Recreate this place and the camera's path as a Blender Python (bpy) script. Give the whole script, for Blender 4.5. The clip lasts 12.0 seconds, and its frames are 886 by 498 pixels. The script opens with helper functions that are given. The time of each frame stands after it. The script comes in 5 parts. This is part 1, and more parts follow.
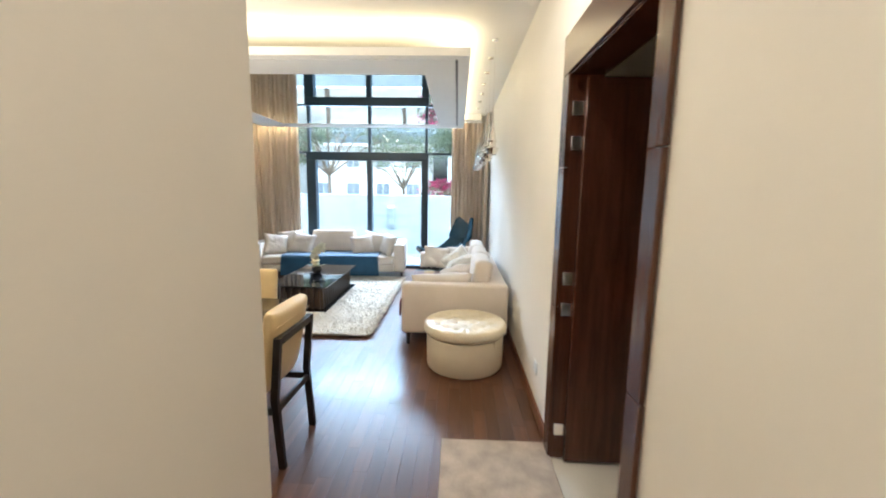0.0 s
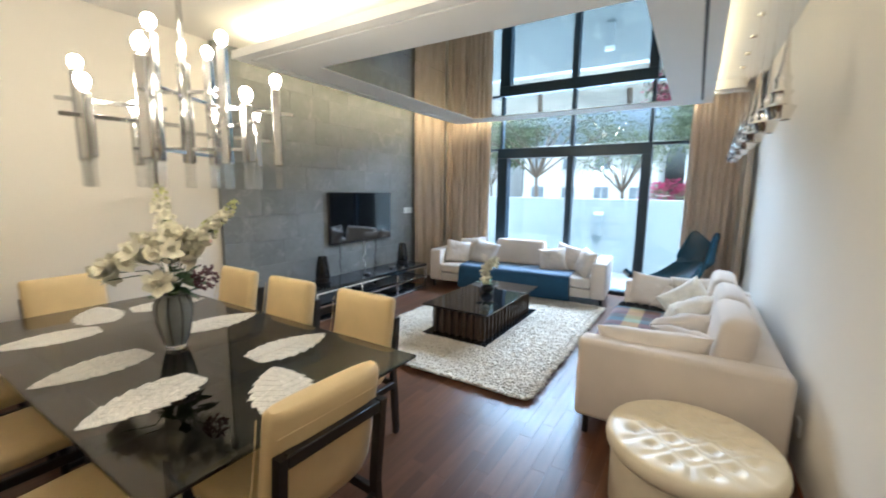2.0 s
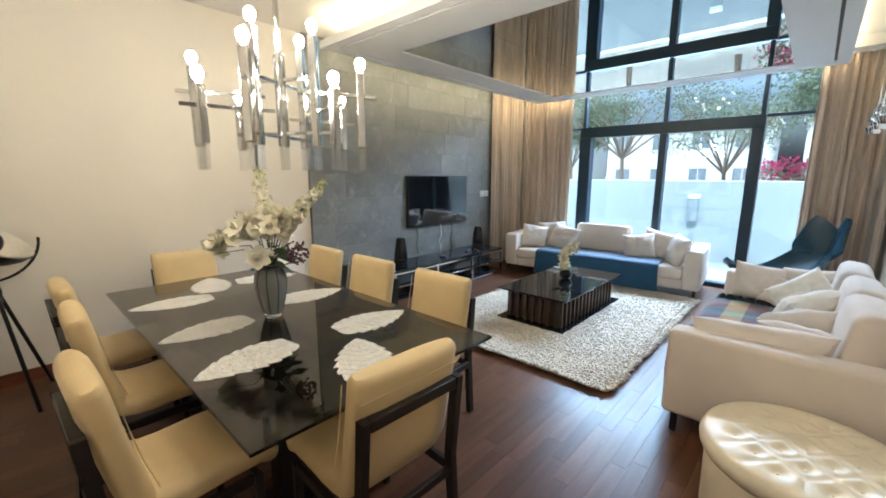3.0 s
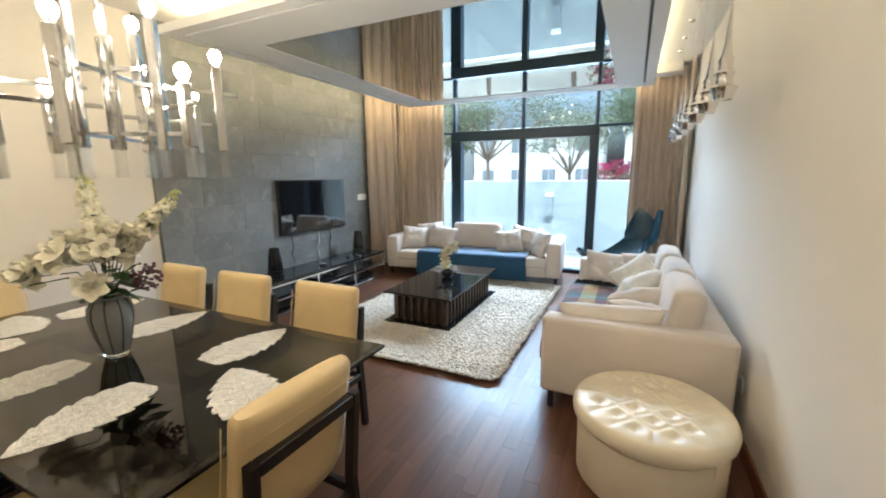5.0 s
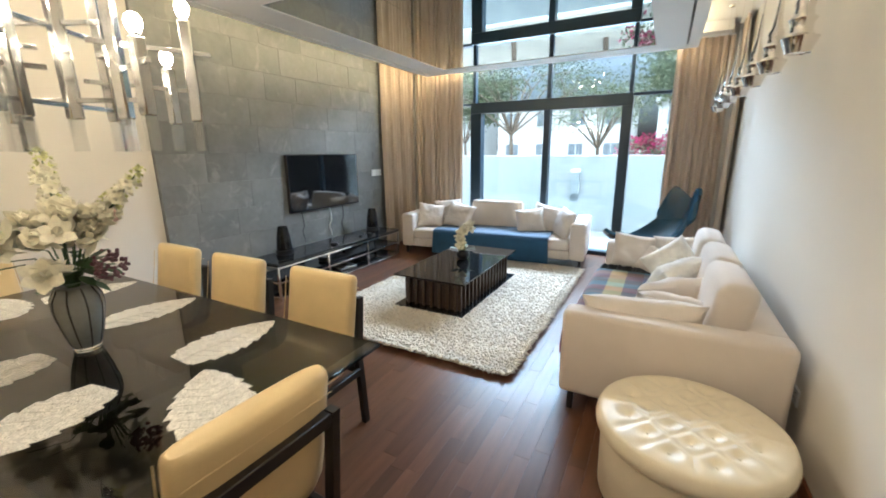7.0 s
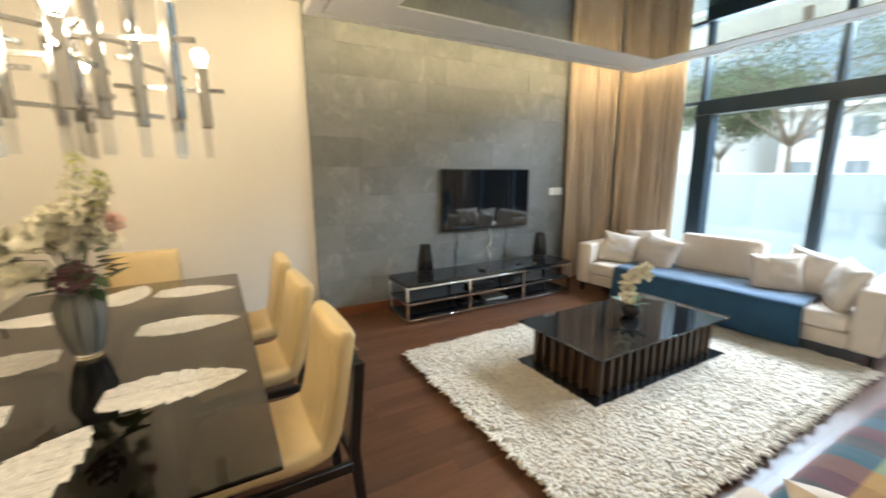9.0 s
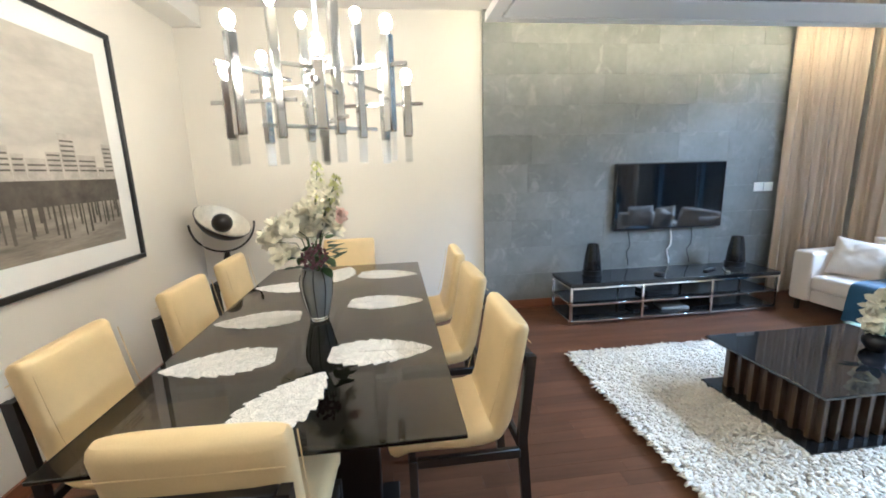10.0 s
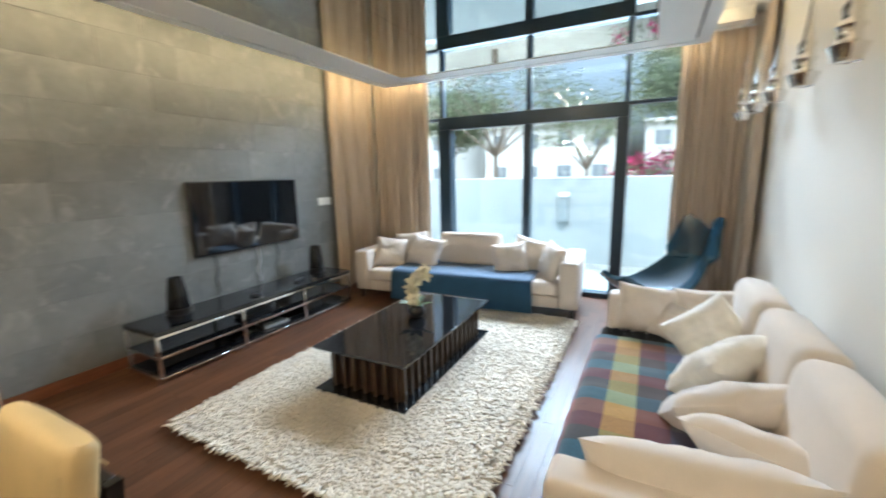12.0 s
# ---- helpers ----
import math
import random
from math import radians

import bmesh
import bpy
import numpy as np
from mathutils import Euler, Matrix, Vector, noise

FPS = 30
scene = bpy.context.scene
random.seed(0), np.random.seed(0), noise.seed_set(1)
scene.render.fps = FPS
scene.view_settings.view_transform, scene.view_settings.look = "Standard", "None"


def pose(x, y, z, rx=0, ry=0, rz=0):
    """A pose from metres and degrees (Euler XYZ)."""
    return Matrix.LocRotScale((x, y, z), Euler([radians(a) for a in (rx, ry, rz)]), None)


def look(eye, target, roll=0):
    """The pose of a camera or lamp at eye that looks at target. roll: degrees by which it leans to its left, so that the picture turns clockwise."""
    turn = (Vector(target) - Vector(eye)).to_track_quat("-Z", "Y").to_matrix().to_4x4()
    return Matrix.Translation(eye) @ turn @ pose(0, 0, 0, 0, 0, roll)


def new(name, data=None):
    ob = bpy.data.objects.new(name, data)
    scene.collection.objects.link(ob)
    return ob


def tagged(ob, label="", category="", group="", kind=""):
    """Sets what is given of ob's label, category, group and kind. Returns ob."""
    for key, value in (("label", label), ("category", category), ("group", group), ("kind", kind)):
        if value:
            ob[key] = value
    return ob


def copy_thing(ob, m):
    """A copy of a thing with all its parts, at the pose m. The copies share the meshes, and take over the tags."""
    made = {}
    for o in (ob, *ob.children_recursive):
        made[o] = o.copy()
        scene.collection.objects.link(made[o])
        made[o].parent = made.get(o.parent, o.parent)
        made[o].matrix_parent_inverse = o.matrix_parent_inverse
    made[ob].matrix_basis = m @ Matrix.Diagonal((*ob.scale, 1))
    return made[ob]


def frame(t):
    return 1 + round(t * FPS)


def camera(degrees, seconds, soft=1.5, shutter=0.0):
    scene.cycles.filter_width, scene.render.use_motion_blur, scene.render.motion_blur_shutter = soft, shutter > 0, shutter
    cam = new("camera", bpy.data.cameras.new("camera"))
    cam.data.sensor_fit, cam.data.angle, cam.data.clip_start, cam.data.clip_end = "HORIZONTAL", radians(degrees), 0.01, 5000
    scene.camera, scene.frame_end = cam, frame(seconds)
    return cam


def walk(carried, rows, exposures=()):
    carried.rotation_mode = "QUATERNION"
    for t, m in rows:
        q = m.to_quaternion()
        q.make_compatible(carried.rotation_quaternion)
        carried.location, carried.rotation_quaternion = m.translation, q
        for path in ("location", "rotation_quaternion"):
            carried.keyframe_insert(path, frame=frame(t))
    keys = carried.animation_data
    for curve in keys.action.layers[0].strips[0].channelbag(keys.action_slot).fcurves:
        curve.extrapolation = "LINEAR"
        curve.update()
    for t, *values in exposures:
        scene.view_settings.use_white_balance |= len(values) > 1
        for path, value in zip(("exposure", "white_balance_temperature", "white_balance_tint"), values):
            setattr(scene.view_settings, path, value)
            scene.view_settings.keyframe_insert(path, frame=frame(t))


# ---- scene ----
cam = camera(95.6, 12.0, soft=1.8, shutter=0.5)
PATH = [
    (0, (0.196, 0.107, 1.616), (0.13, 2.085, 1.325), 0.9),
    (0.5, (0.23, 0.512, 1.639), (-0.031, 2.477, 1.376), 0.9),
    (1, (0.177, 1.023, 1.627), (-0.284, 2.954, 1.392), 1.2),
    (1.5, (0.152, 1.323, 1.611), (-0.6, 3.16, 1.367), 0.9),
    (2, (0.212, 1.521, 1.592), (-0.835, 3.2, 1.305), 0.8),
    (2.5, (0.199, 1.522, 1.581), (-1.063, 3.037, 1.246), 0.4),
    (2.7, (0.183, 1.522, 1.561), (-1.15, 2.967, 1.197), 0.1),
    (4.3, (0.239, 1.558, 1.578), (-0.915, 3.159, 1.253), -0.3),
    (4.5, (0.206, 1.559, 1.569), (-0.856, 3.222, 1.242), -0.3),
    (5, (0.136, 1.533, 1.583), (-0.704, 3.312, 1.226), -0.5),
    (5.5, (0.089, 1.501, 1.591), (-0.635, 3.324, 1.198), -0.7),
    (6, (0.046, 1.497, 1.588), (-0.667, 3.318, 1.167), -0.8),
    (6.5, (0.06, 1.625, 1.573), (-0.747, 3.397, 1.118), -0.9),
    (6.7, (0.077, 1.694, 1.581), (-0.78, 3.439, 1.112), -0.7),
    (8.3, (0.084, 2.776, 1.539), (-1.258, 4.209, 1.158), -0.1),
    (8.5, (0.073, 2.918, 1.543), (-1.365, 4.255, 1.162), 0.1),
    (9, (0.09, 3.041, 1.519), (-1.622, 4.003, 1.142), -0.3),
    (9.5, (0.122, 2.987, 1.534), (-1.766, 3.521, 1.15), -1.3),
    (10, (0.125, 2.943, 1.537), (-1.824, 3.176, 1.153), -1.7),
    (10.5, (0.114, 2.956, 1.533), (-1.823, 3.277, 1.153), -1.6),
    (11, (0.088, 3.041, 1.532), (-1.695, 3.869, 1.164), -1.4),
    (11.5, (-0.01, 3.079, 1.541), (-1.406, 4.466, 1.18), -1.3),
    (12, (-0.121, 3.044, 1.57), (-1.027, 4.789, 1.204), -1.3),
]
walk(cam, [(t, look(eye, target, roll)) for t, eye, target, roll in PATH], exposures=[
    (0.0, 1.90, 5400, 10), (0.5, 1.82, 5460, 10), (1.0, 1.90, 5150, 10), (1.5, 1.78, 5250, 10), (2.0, 1.50, 5260, 10), (2.5, 1.50, 5270, 10), (4.5, 1.52, 5510, 10), (6.0, 1.59, 5600, 10), (8.5, 1.60, 5840, 10), (9.0, 1.64, 6060, 10), (9.5, 1.80, 6000, 10), (10.0, 1.93, 4890, 10), (10.5, 2.02, 4700, 10), (11.0, 1.96, 4730, 10), (11.5, 1.78, 5210, 10), (12.0, 1.56, 5810, 10)])

# ---- world and lights ----
world = bpy.data.worlds.new("sky")
scene.world = world
world.use_nodes = True
wn = world.node_tree.nodes
sky = wn.new("ShaderNodeTexSky")
sky.sky_type, sky.sun_disc = "NISHITA", False
sky.sun_elevation, sky.sun_rotation = radians(62), radians(160)
sky.dust_density, sky.air_density, sky.ozone_density = 10.0, 1.0, 0.0
haze = wn.new("ShaderNodeHueSaturation")
haze.inputs["Saturation"].default_value, haze.inputs["Value"].default_value = 0.5, 1.12
world.node_tree.links.new(sky.outputs[0], haze.inputs["Color"])
world.node_tree.links.new(haze.outputs[0], wn["Background"].inputs[0])
wn["Background"].inputs[1].default_value = 0.15


def lamp(name, kind, m, energy, color, size=(0.1, 0.1), angle=0.009):
    data = bpy.data.lights.new(name, kind)
    data.energy, data.color = energy, color
    if kind == "AREA":
        data.shape, data.size, data.size_y = "RECTANGLE", size[0], size[1]
    elif kind == "SUN":
        data.angle = angle
    ob = new(name, data)
    ob.matrix_world = m
    return ob


WARM = (1.0, 0.79, 0.43)
lamp("sun", "SUN", look((1.5, -4.0, 8.0), (0, 0, 0)), 1.35, (1.0, 0.95, 0.88))
# unseen lamp added high beyond the garden wall, standing in for the sky's light
lamp("sky_fill", "AREA", look((-1.45, 11.6, 4.75), (-1.6, 5.4, 0.6)), 820, (0.77, 0.895, 1.0), (6.5, 1.9))
# LED strips on the upper side of the dropped ceiling panel
lamp("cove_strip_near", "AREA", pose(-1.63, 3.93, 2.90, 180, 0, 0), 4.5, WARM, (3.6, 0.05))
lamp("cove_strip_side", "AREA", pose(0.18, 5.9, 2.90, 180, 0, 0), 4.5, WARM, (0.05, 3.8))
lamp("cove_strip_stone", "AREA", pose(-3.43, 5.9, 2.90, 180, 0, 0), 20, WARM, (0.05, 3.8))
lamp("cove_strip_far", "AREA", pose(-1.63, 7.87, 2.90, 180, 0, 0), 14, WARM, (3.6, 0.05))

# unseen ceiling lamps, added to brighten the hall and the wall by the doorway
HALL_FILLS = (-0.35, 2.25)
for y in HALL_FILLS:
    lamp("hall_fill", "AREA", pose(0.26, y, 3.035, 0, 0, 0), 4.6 if y < 0 else 2.8, (1.0, 0.86, 0.66), (0.12, 0.12))

# ---- materials ----
MATS = {}


def material(name, color, rough=0.5, metal=0.0, vary=0.12, scale=3.0, grain=60.0, bump=0.05, spec=0.5, stretch=(1, 1, 1), sheen=0.0, coat=0.0, per_object=0.0, island=0.0, dist=0.01):
    """A surface whose colour varies at two scales, with fine relief."""
    m = bpy.data.materials.new(name)
    m.use_nodes = True
    n, l = m.node_tree.nodes, m.node_tree.links
    b = n["Principled BSDF"]
    b.inputs["Roughness"].default_value, b.inputs["Metallic"].default_value = rough, metal
    b.inputs["Specular IOR Level"].default_value = spec
    b.inputs["Sheen Weight"].default_value = sheen
    b.inputs["Coat Weight"].default_value = coat
    co = n.new("ShaderNodeTexCoord")
    mp = n.new("ShaderNodeMapping")
    mp.inputs["Scale"].default_value = stretch
    l.new(co.outputs["Object"], mp.inputs[0])
    if per_object:
        inf = n.new("ShaderNodeObjectInfo")
        off = n.new("ShaderNodeVectorMath")
        off.operation = "SCALE"
        off.inputs[0].default_value = (17.0, 31.0, 23.0)
        l.new(inf.outputs["Random"], off.inputs["Scale"])
        l.new(off.outputs[0], mp.inputs["Location"])
    big = n.new("ShaderNodeTexNoise")
    big.inputs["Scale"].default_value, big.inputs["Detail"].default_value = scale, 4
    fine = n.new("ShaderNodeTexNoise")
    fine.inputs["Scale"].default_value, fine.inputs["Detail"].default_value = grain, 3
    l.new(mp.outputs[0], big.inputs["Vector"])
    l.new(mp.outputs[0], fine.inputs["Vector"])
    add = n.new("ShaderNodeMath")
    add.operation = "MULTIPLY_ADD"
    add.inputs[1].default_value = 0.4
    l.new(fine.outputs[0], add.inputs[0])
    l.new(big.outputs[0], add.inputs[2])
    val = n.new("ShaderNodeMapRange")
    val.inputs[1].default_value, val.inputs[2].default_value = 0.4, 1.0
    val.inputs[3].default_value, val.inputs[4].default_value = 1 - vary, 1 + vary
    l.new(add.outputs[0], val.inputs[0])
    last = val.outputs[0]
    for amount, src in ((per_object, "obj"), (island, "isl")):
        if amount:
            node = n.new("ShaderNodeObjectInfo") if src == "obj" else n.new("ShaderNodeNewGeometry")
            rnd = node.outputs["Random" if src == "obj" else "Random Per Island"]
            r = n.new("ShaderNodeMapRange")
            r.inputs[3].default_value, r.inputs[4].default_value = 1 - amount, 1 + amount
            l.new(rnd, r.inputs[0])
            mul = n.new("ShaderNodeMath")
            mul.operation = "MULTIPLY"
            l.new(last, mul.inputs[0])
            l.new(r.outputs[0], mul.inputs[1])
            last = mul.outputs[0]
    hue = n.new("ShaderNodeHueSaturation")
    hue.inputs["Color"].default_value = (*color, 1)
    l.new(last, hue.inputs["Value"])
    l.new(hue.outputs[0], b.inputs["Base Color"])
    if bump:
        bp = n.new("ShaderNodeBump")
        bp.inputs["Strength"].default_value, bp.inputs["Distance"].default_value = bump, dist
        l.new(add.outputs[0], bp.inputs["Height"])
        l.new(bp.outputs[0], b.inputs["Normal"])
    MATS[name] = m
    return m


def glow(name, color, strength):
    m = material(name, color, vary=0.0, bump=0)
    b = m.node_tree.nodes["Principled BSDF"]
    b.inputs["Emission Color"].default_value, b.inputs["Emission Strength"].default_value = (*color, 1), strength
    return m


def glass(name, color, rough=0.0, ior=1.45):
    m = material(name, color, rough, vary=0.0, bump=0)
    b = m.node_tree.nodes["Principled BSDF"]
    b.inputs["Transmission Weight"].default_value, b.inputs["IOR"].default_value = 1.0, ior
    return m


def pane_glass(name, tint=(0.81, 0.91, 0.95), gloss=None):
    """Clear window glass: it lets light straight through and shines at a slant. Its default blue tint stands in for the
    bluish veil of glare.
    """
    m = bpy.data.materials.new(name)
    m.use_nodes = True
    n, l = m.node_tree.nodes, m.node_tree.links
    clear, shine, mix, fr = n.new("ShaderNodeBsdfTransparent"), n.new("ShaderNodeBsdfGlossy"), n.new("ShaderNodeMixShader"), n.new("ShaderNodeFresnel")
    clear.inputs[0].default_value = (*tint, 1)
    shine.inputs["Roughness"].default_value = 0.01
    if gloss is None:
        l.new(fr.outputs[0], mix.inputs[0])
    else:
        mix.inputs[0].default_value = gloss
    l.new(clear.outputs[0], mix.inputs[1])
    l.new(shine.outputs[0], mix.inputs[2])
    l.new(mix.outputs[0], n["Material Output"].inputs[0])
    return m


def lace(name):
    """Openwork lace: fine threads round small holes."""
    m = material(name, (0.78, 0.755, 0.70), 0.55, 0.1, vary=0.2, scale=30, grain=240, bump=0.4)
    n, l = m.node_tree.nodes, m.node_tree.links
    b = n["Principled BSDF"]
    co, vo, lt, mx = n.new("ShaderNodeTexCoord"), n.new("ShaderNodeTexVoronoi"), n.new("ShaderNodeMath"), n.new("ShaderNodeMath")
    vo.feature = "DISTANCE_TO_EDGE"
    vo.inputs["Scale"].default_value = 130
    lt.operation = "LESS_THAN"
    lt.inputs[1].default_value = 0.17
    mx.operation = "MAXIMUM"
    mx.inputs[1].default_value = 0.55
    l.new(co.outputs["Object"], vo.inputs["Vector"])
    l.new(vo.outputs["Distance"], lt.inputs[0])
    l.new(lt.outputs[0], mx.inputs[0])
    l.new(mx.outputs[0], b.inputs["Alpha"])
    return m


def slate(name):
    """Split slate: soft clouds, pale mineral bloom and a shallow cleft relief, each tile its own."""
    m = material(name, (0.205, 0.208, 0.200), 0.58, vary=0.20, scale=2.6, grain=16, bump=0.22, per_object=0.07, dist=0.02)
    n, l = m.node_tree.nodes, m.node_tree.links
    b = n["Principled BSDF"]
    base = b.inputs["Base Color"].links[0].from_socket
    where = [k for k in n if k.type == "MAPPING"][0].outputs[0]
    bloom, ramp, mix = n.new("ShaderNodeTexNoise"), n.new("ShaderNodeMapRange"), n.new("ShaderNodeMix")
    bloom.inputs["Scale"].default_value, bloom.inputs["Detail"].default_value, bloom.inputs["Roughness"].default_value = 4.5, 7, 0.62
    bloom.inputs["Distortion"].default_value = 0.9
    l.new(where, bloom.inputs["Vector"])
    ramp.inputs[1].default_value, ramp.inputs[2].default_value = 0.56, 0.72
    ramp.inputs[4].default_value = 0.75
    l.new(bloom.outputs[0], ramp.inputs[0])
    mix.data_type = "RGBA"
    mix.inputs[7].default_value = (0.33, 0.325, 0.30, 1)
    l.new(ramp.outputs[0], mix.inputs[0])
    l.new(base, mix.inputs[6])
    l.new(mix.outputs[2], b.inputs["Base Color"])
    return m


WALL = material("cream_wall_paint", (0.80, 0.75, 0.662), 0.75, vary=0.03, scale=1.2, grain=220, bump=0.06)
CEIL = material("white_ceiling_paint", (0.83, 0.80, 0.75), 0.8, vary=0.025, scale=1.0, grain=200, bump=0.04)
PANEL = material("white_gypsum", (0.82, 0.81, 0.79), 0.6, vary=0.02, scale=1.0, grain=200, bump=0.03)
WOOD = material("merbau_wood_plank", (0.118, 0.052, 0.026), 0.33, vary=0.28, scale=2.5, grain=28, bump=0.04, stretch=(9, 0.8, 9), per_object=0.22, coat=0.05, spec=0.4)
WOODS = material("merbau_wood_floor", (0.118, 0.052, 0.026), 0.33, vary=0.28, scale=2.5, grain=28, bump=0.04, stretch=(9, 0.8, 9), island=0.22, coat=0.05, spec=0.4)
JOINT = material("dark_joint", (0.06, 0.025, 0.015), 0.8, vary=0.1)
SKIRT = material("red_brown_skirting", (0.20, 0.075, 0.035), 0.35, vary=0.3, scale=4, grain=40, stretch=(1, 1, 8))
STONE = slate("grey_slate")
MORTAR = material("grey_mortar", (0.17, 0.17, 0.16), 0.9, vary=0.2)
DOOR = material("wenge_door_veneer", (0.075, 0.026, 0.013), 0.24, vary=0.4, scale=5, grain=30, stretch=(8, 8, 0.6))
TILE = material("cream_floor_tile", (0.72, 0.68, 0.6), 0.3, vary=0.06)
# dark frame metal, its blue deepened to stand in for window glare
DARKFRAME = material("glare_blued_aluminium", (0.014, 0.032, 0.050), 0.35, vary=0.1, scale=10)
PANE = pane_glass("window_glass")
MIRROR = material("bronze_mirror", (0.56, 0.58, 0.57), 0.015, 1.0, vary=0.01, bump=0)
CURTAIN = material("taupe_linen", (0.56, 0.455, 0.345), 0.85, vary=0.14, scale=5, grain=160, bump=0.1, stretch=(3, 3, 0.5), sheen=0.3)
LEATHER = material("cream_leather", (0.73, 0.555, 0.28), 0.42, vary=0.07, scale=6, grain=180, bump=0.10)
OTTO = material("ivory_leather", (0.80, 0.705, 0.515), 0.42, vary=0.05, scale=6, grain=160, bump=0.06)
BLACKWOOD = material("black_stained_wood", (0.016, 0.013, 0.011), 0.38, vary=0.3, scale=6, grain=60, stretch=(1, 1, 0.3))
SMOKE = glass("smoked_glass", (0.13, 0.12, 0.11))
BLACKGLASS = material("black_glass", (0.012, 0.012, 0.013), 0.035, vary=0.0, bump=0, spec=0.7)
SATIN = material("satin_chrome", (0.60, 0.60, 0.59), 0.16, 1.0, vary=0.03, scale=20, bump=0)
CHROME = material("chrome", (0.82, 0.80, 0.77), 0.07, 1.0, vary=0.03, scale=20, bump=0)
FABRIC = material("oatmeal_upholstery", (0.68, 0.60, 0.52), 0.85, vary=0.06, scale=5, grain=320, bump=0.16, sheen=0.2)
PILLOW = material("oatmeal_pillow", (0.70, 0.63, 0.56), 0.85, vary=0.07, scale=7, grain=260, bump=0.16, sheen=0.25)
FLUFF = material("white_plush", (0.82, 0.79, 0.72), 0.95, vary=0.12, scale=14, grain=140, bump=0.5, sheen=0.5)
NAVY = material("petrol_blue_throw", (0.014, 0.062, 0.125), 0.9, vary=0.2, scale=6, grain=220, bump=0.25, sheen=0.3)
SHAG = material("ivory_shag", (0.72, 0.65, 0.53), 0.95, vary=0.10, scale=5, grain=60, bump=0.2, island=0.07, sheen=0.4)
BLACKPLASTIC = material("black_plastic", (0.012, 0.012, 0.013), 0.3, vary=0.05, bump=0.02)
SCREEN = material("tv_screen", (0.006, 0.007, 0.009), 0.05, vary=0.0, bump=0, spec=1.0, coat=0.6)
WHITEPLASTIC = material("white_plastic", (0.8, 0.8, 0.78), 0.35, vary=0.02, bump=0)
BULB = glow("lit_bulb", (1.0, 0.80, 0.52), 70)
LACE = lace("silver_lace")
RENDER = material("pale_grey_render", (0.33, 0.335, 0.33), 0.9, vary=0.05, scale=1.5, grain=90, bump=0.1)
PLASTER = material("white_render", (0.52, 0.515, 0.50), 0.9, vary=0.05, scale=1.5, grain=90, bump=0.1)
PAVING = material("pale_paving", (0.36, 0.34, 0.31), 0.8, vary=0.1, scale=2)
GROUND = material("sand_ground", (0.40, 0.36, 0.30), 0.95, vary=0.2, scale=0.5)
MATTE = material("beige_mat", (0.45, 0.37, 0.29), 0.95, vary=0.3, scale=8, grain=180, bump=0.5)
# black leather with the window's blue light put into its colour
BLUELIT_LEATHER = material("black_leather_bluelit", (0.020, 0.060, 0.092), 0.21, vary=0.15, scale=8, grain=150, bump=0.08)

# ---- builders ----


def box(bm, x0, x1, y0, y1, z0, z1, bevel=0.0, seg=1):
    ret = bmesh.ops.create_cube(bm, size=1.0)
    vs = ret["verts"]
    for v in vs:
        v.co = Vector(((x0 + x1) / 2 + v.co.x * (x1 - x0), (y0 + y1) / 2 + v.co.y * (y1 - y0), (z0 + z1) / 2 + v.co.z * (z1 - z0)))
    if bevel:
        es = {e for v in vs for e in v.link_edges}
        bmesh.ops.bevel(bm, geom=list(es), offset=bevel, segments=seg, affect="EDGES", profile=0.5)
    return bm


def boxed(*a, **k):
    return box(bmesh.new(), *a, **k)


def tube(bm, pts, radius, sides=8, cap=True):
    """A round bar along a line of points; radius one number or one for each point."""
    pts = [Vector(p) for p in pts]
    rs = radius if isinstance(radius, (list, tuple)) else [radius] * len(pts)
    rings = []
    for i, p in enumerate(pts):
        d = (pts[min(i + 1, len(pts) - 1)] - pts[max(i - 1, 0)]).normalized()
        a = d.orthogonal().normalized() if abs(d.z) < 0.9 else Vector((1, 0, 0))
        a = (a - d * a.dot(d)).normalized()
        b = d.cross(a)
        rings.append([bm.verts.new(p + rs[i] * (a * math.cos(t) + b * math.sin(t))) for t in [2 * math.pi * k / sides for k in range(sides)]])
    for r, q in zip(rings, rings[1:]):
        for k in range(sides):
            bm.faces.new((r[k], r[(k + 1) % sides], q[(k + 1) % sides], q[k]))
    if cap:
        bm.faces.new(rings[0][::-1])
        bm.faces.new(rings[-1])
    return bm


def lathe(bm, profile, sides=24, centre=(0, 0, 0)):
    """A turned body from (radius, height) pairs."""
    c = Vector(centre)
    rings = [[bm.verts.new(c + Vector((max(r, 1e-4) * math.cos(2 * math.pi * k / sides), max(r, 1e-4) * math.sin(2 * math.pi * k / sides), z))) for k in range(sides)] for r, z in profile]
    for r, q in zip(rings, rings[1:]):
        for k in range(sides):
            bm.faces.new((r[k], r[(k + 1) % sides], q[(k + 1) % sides], q[k]))
    return bm


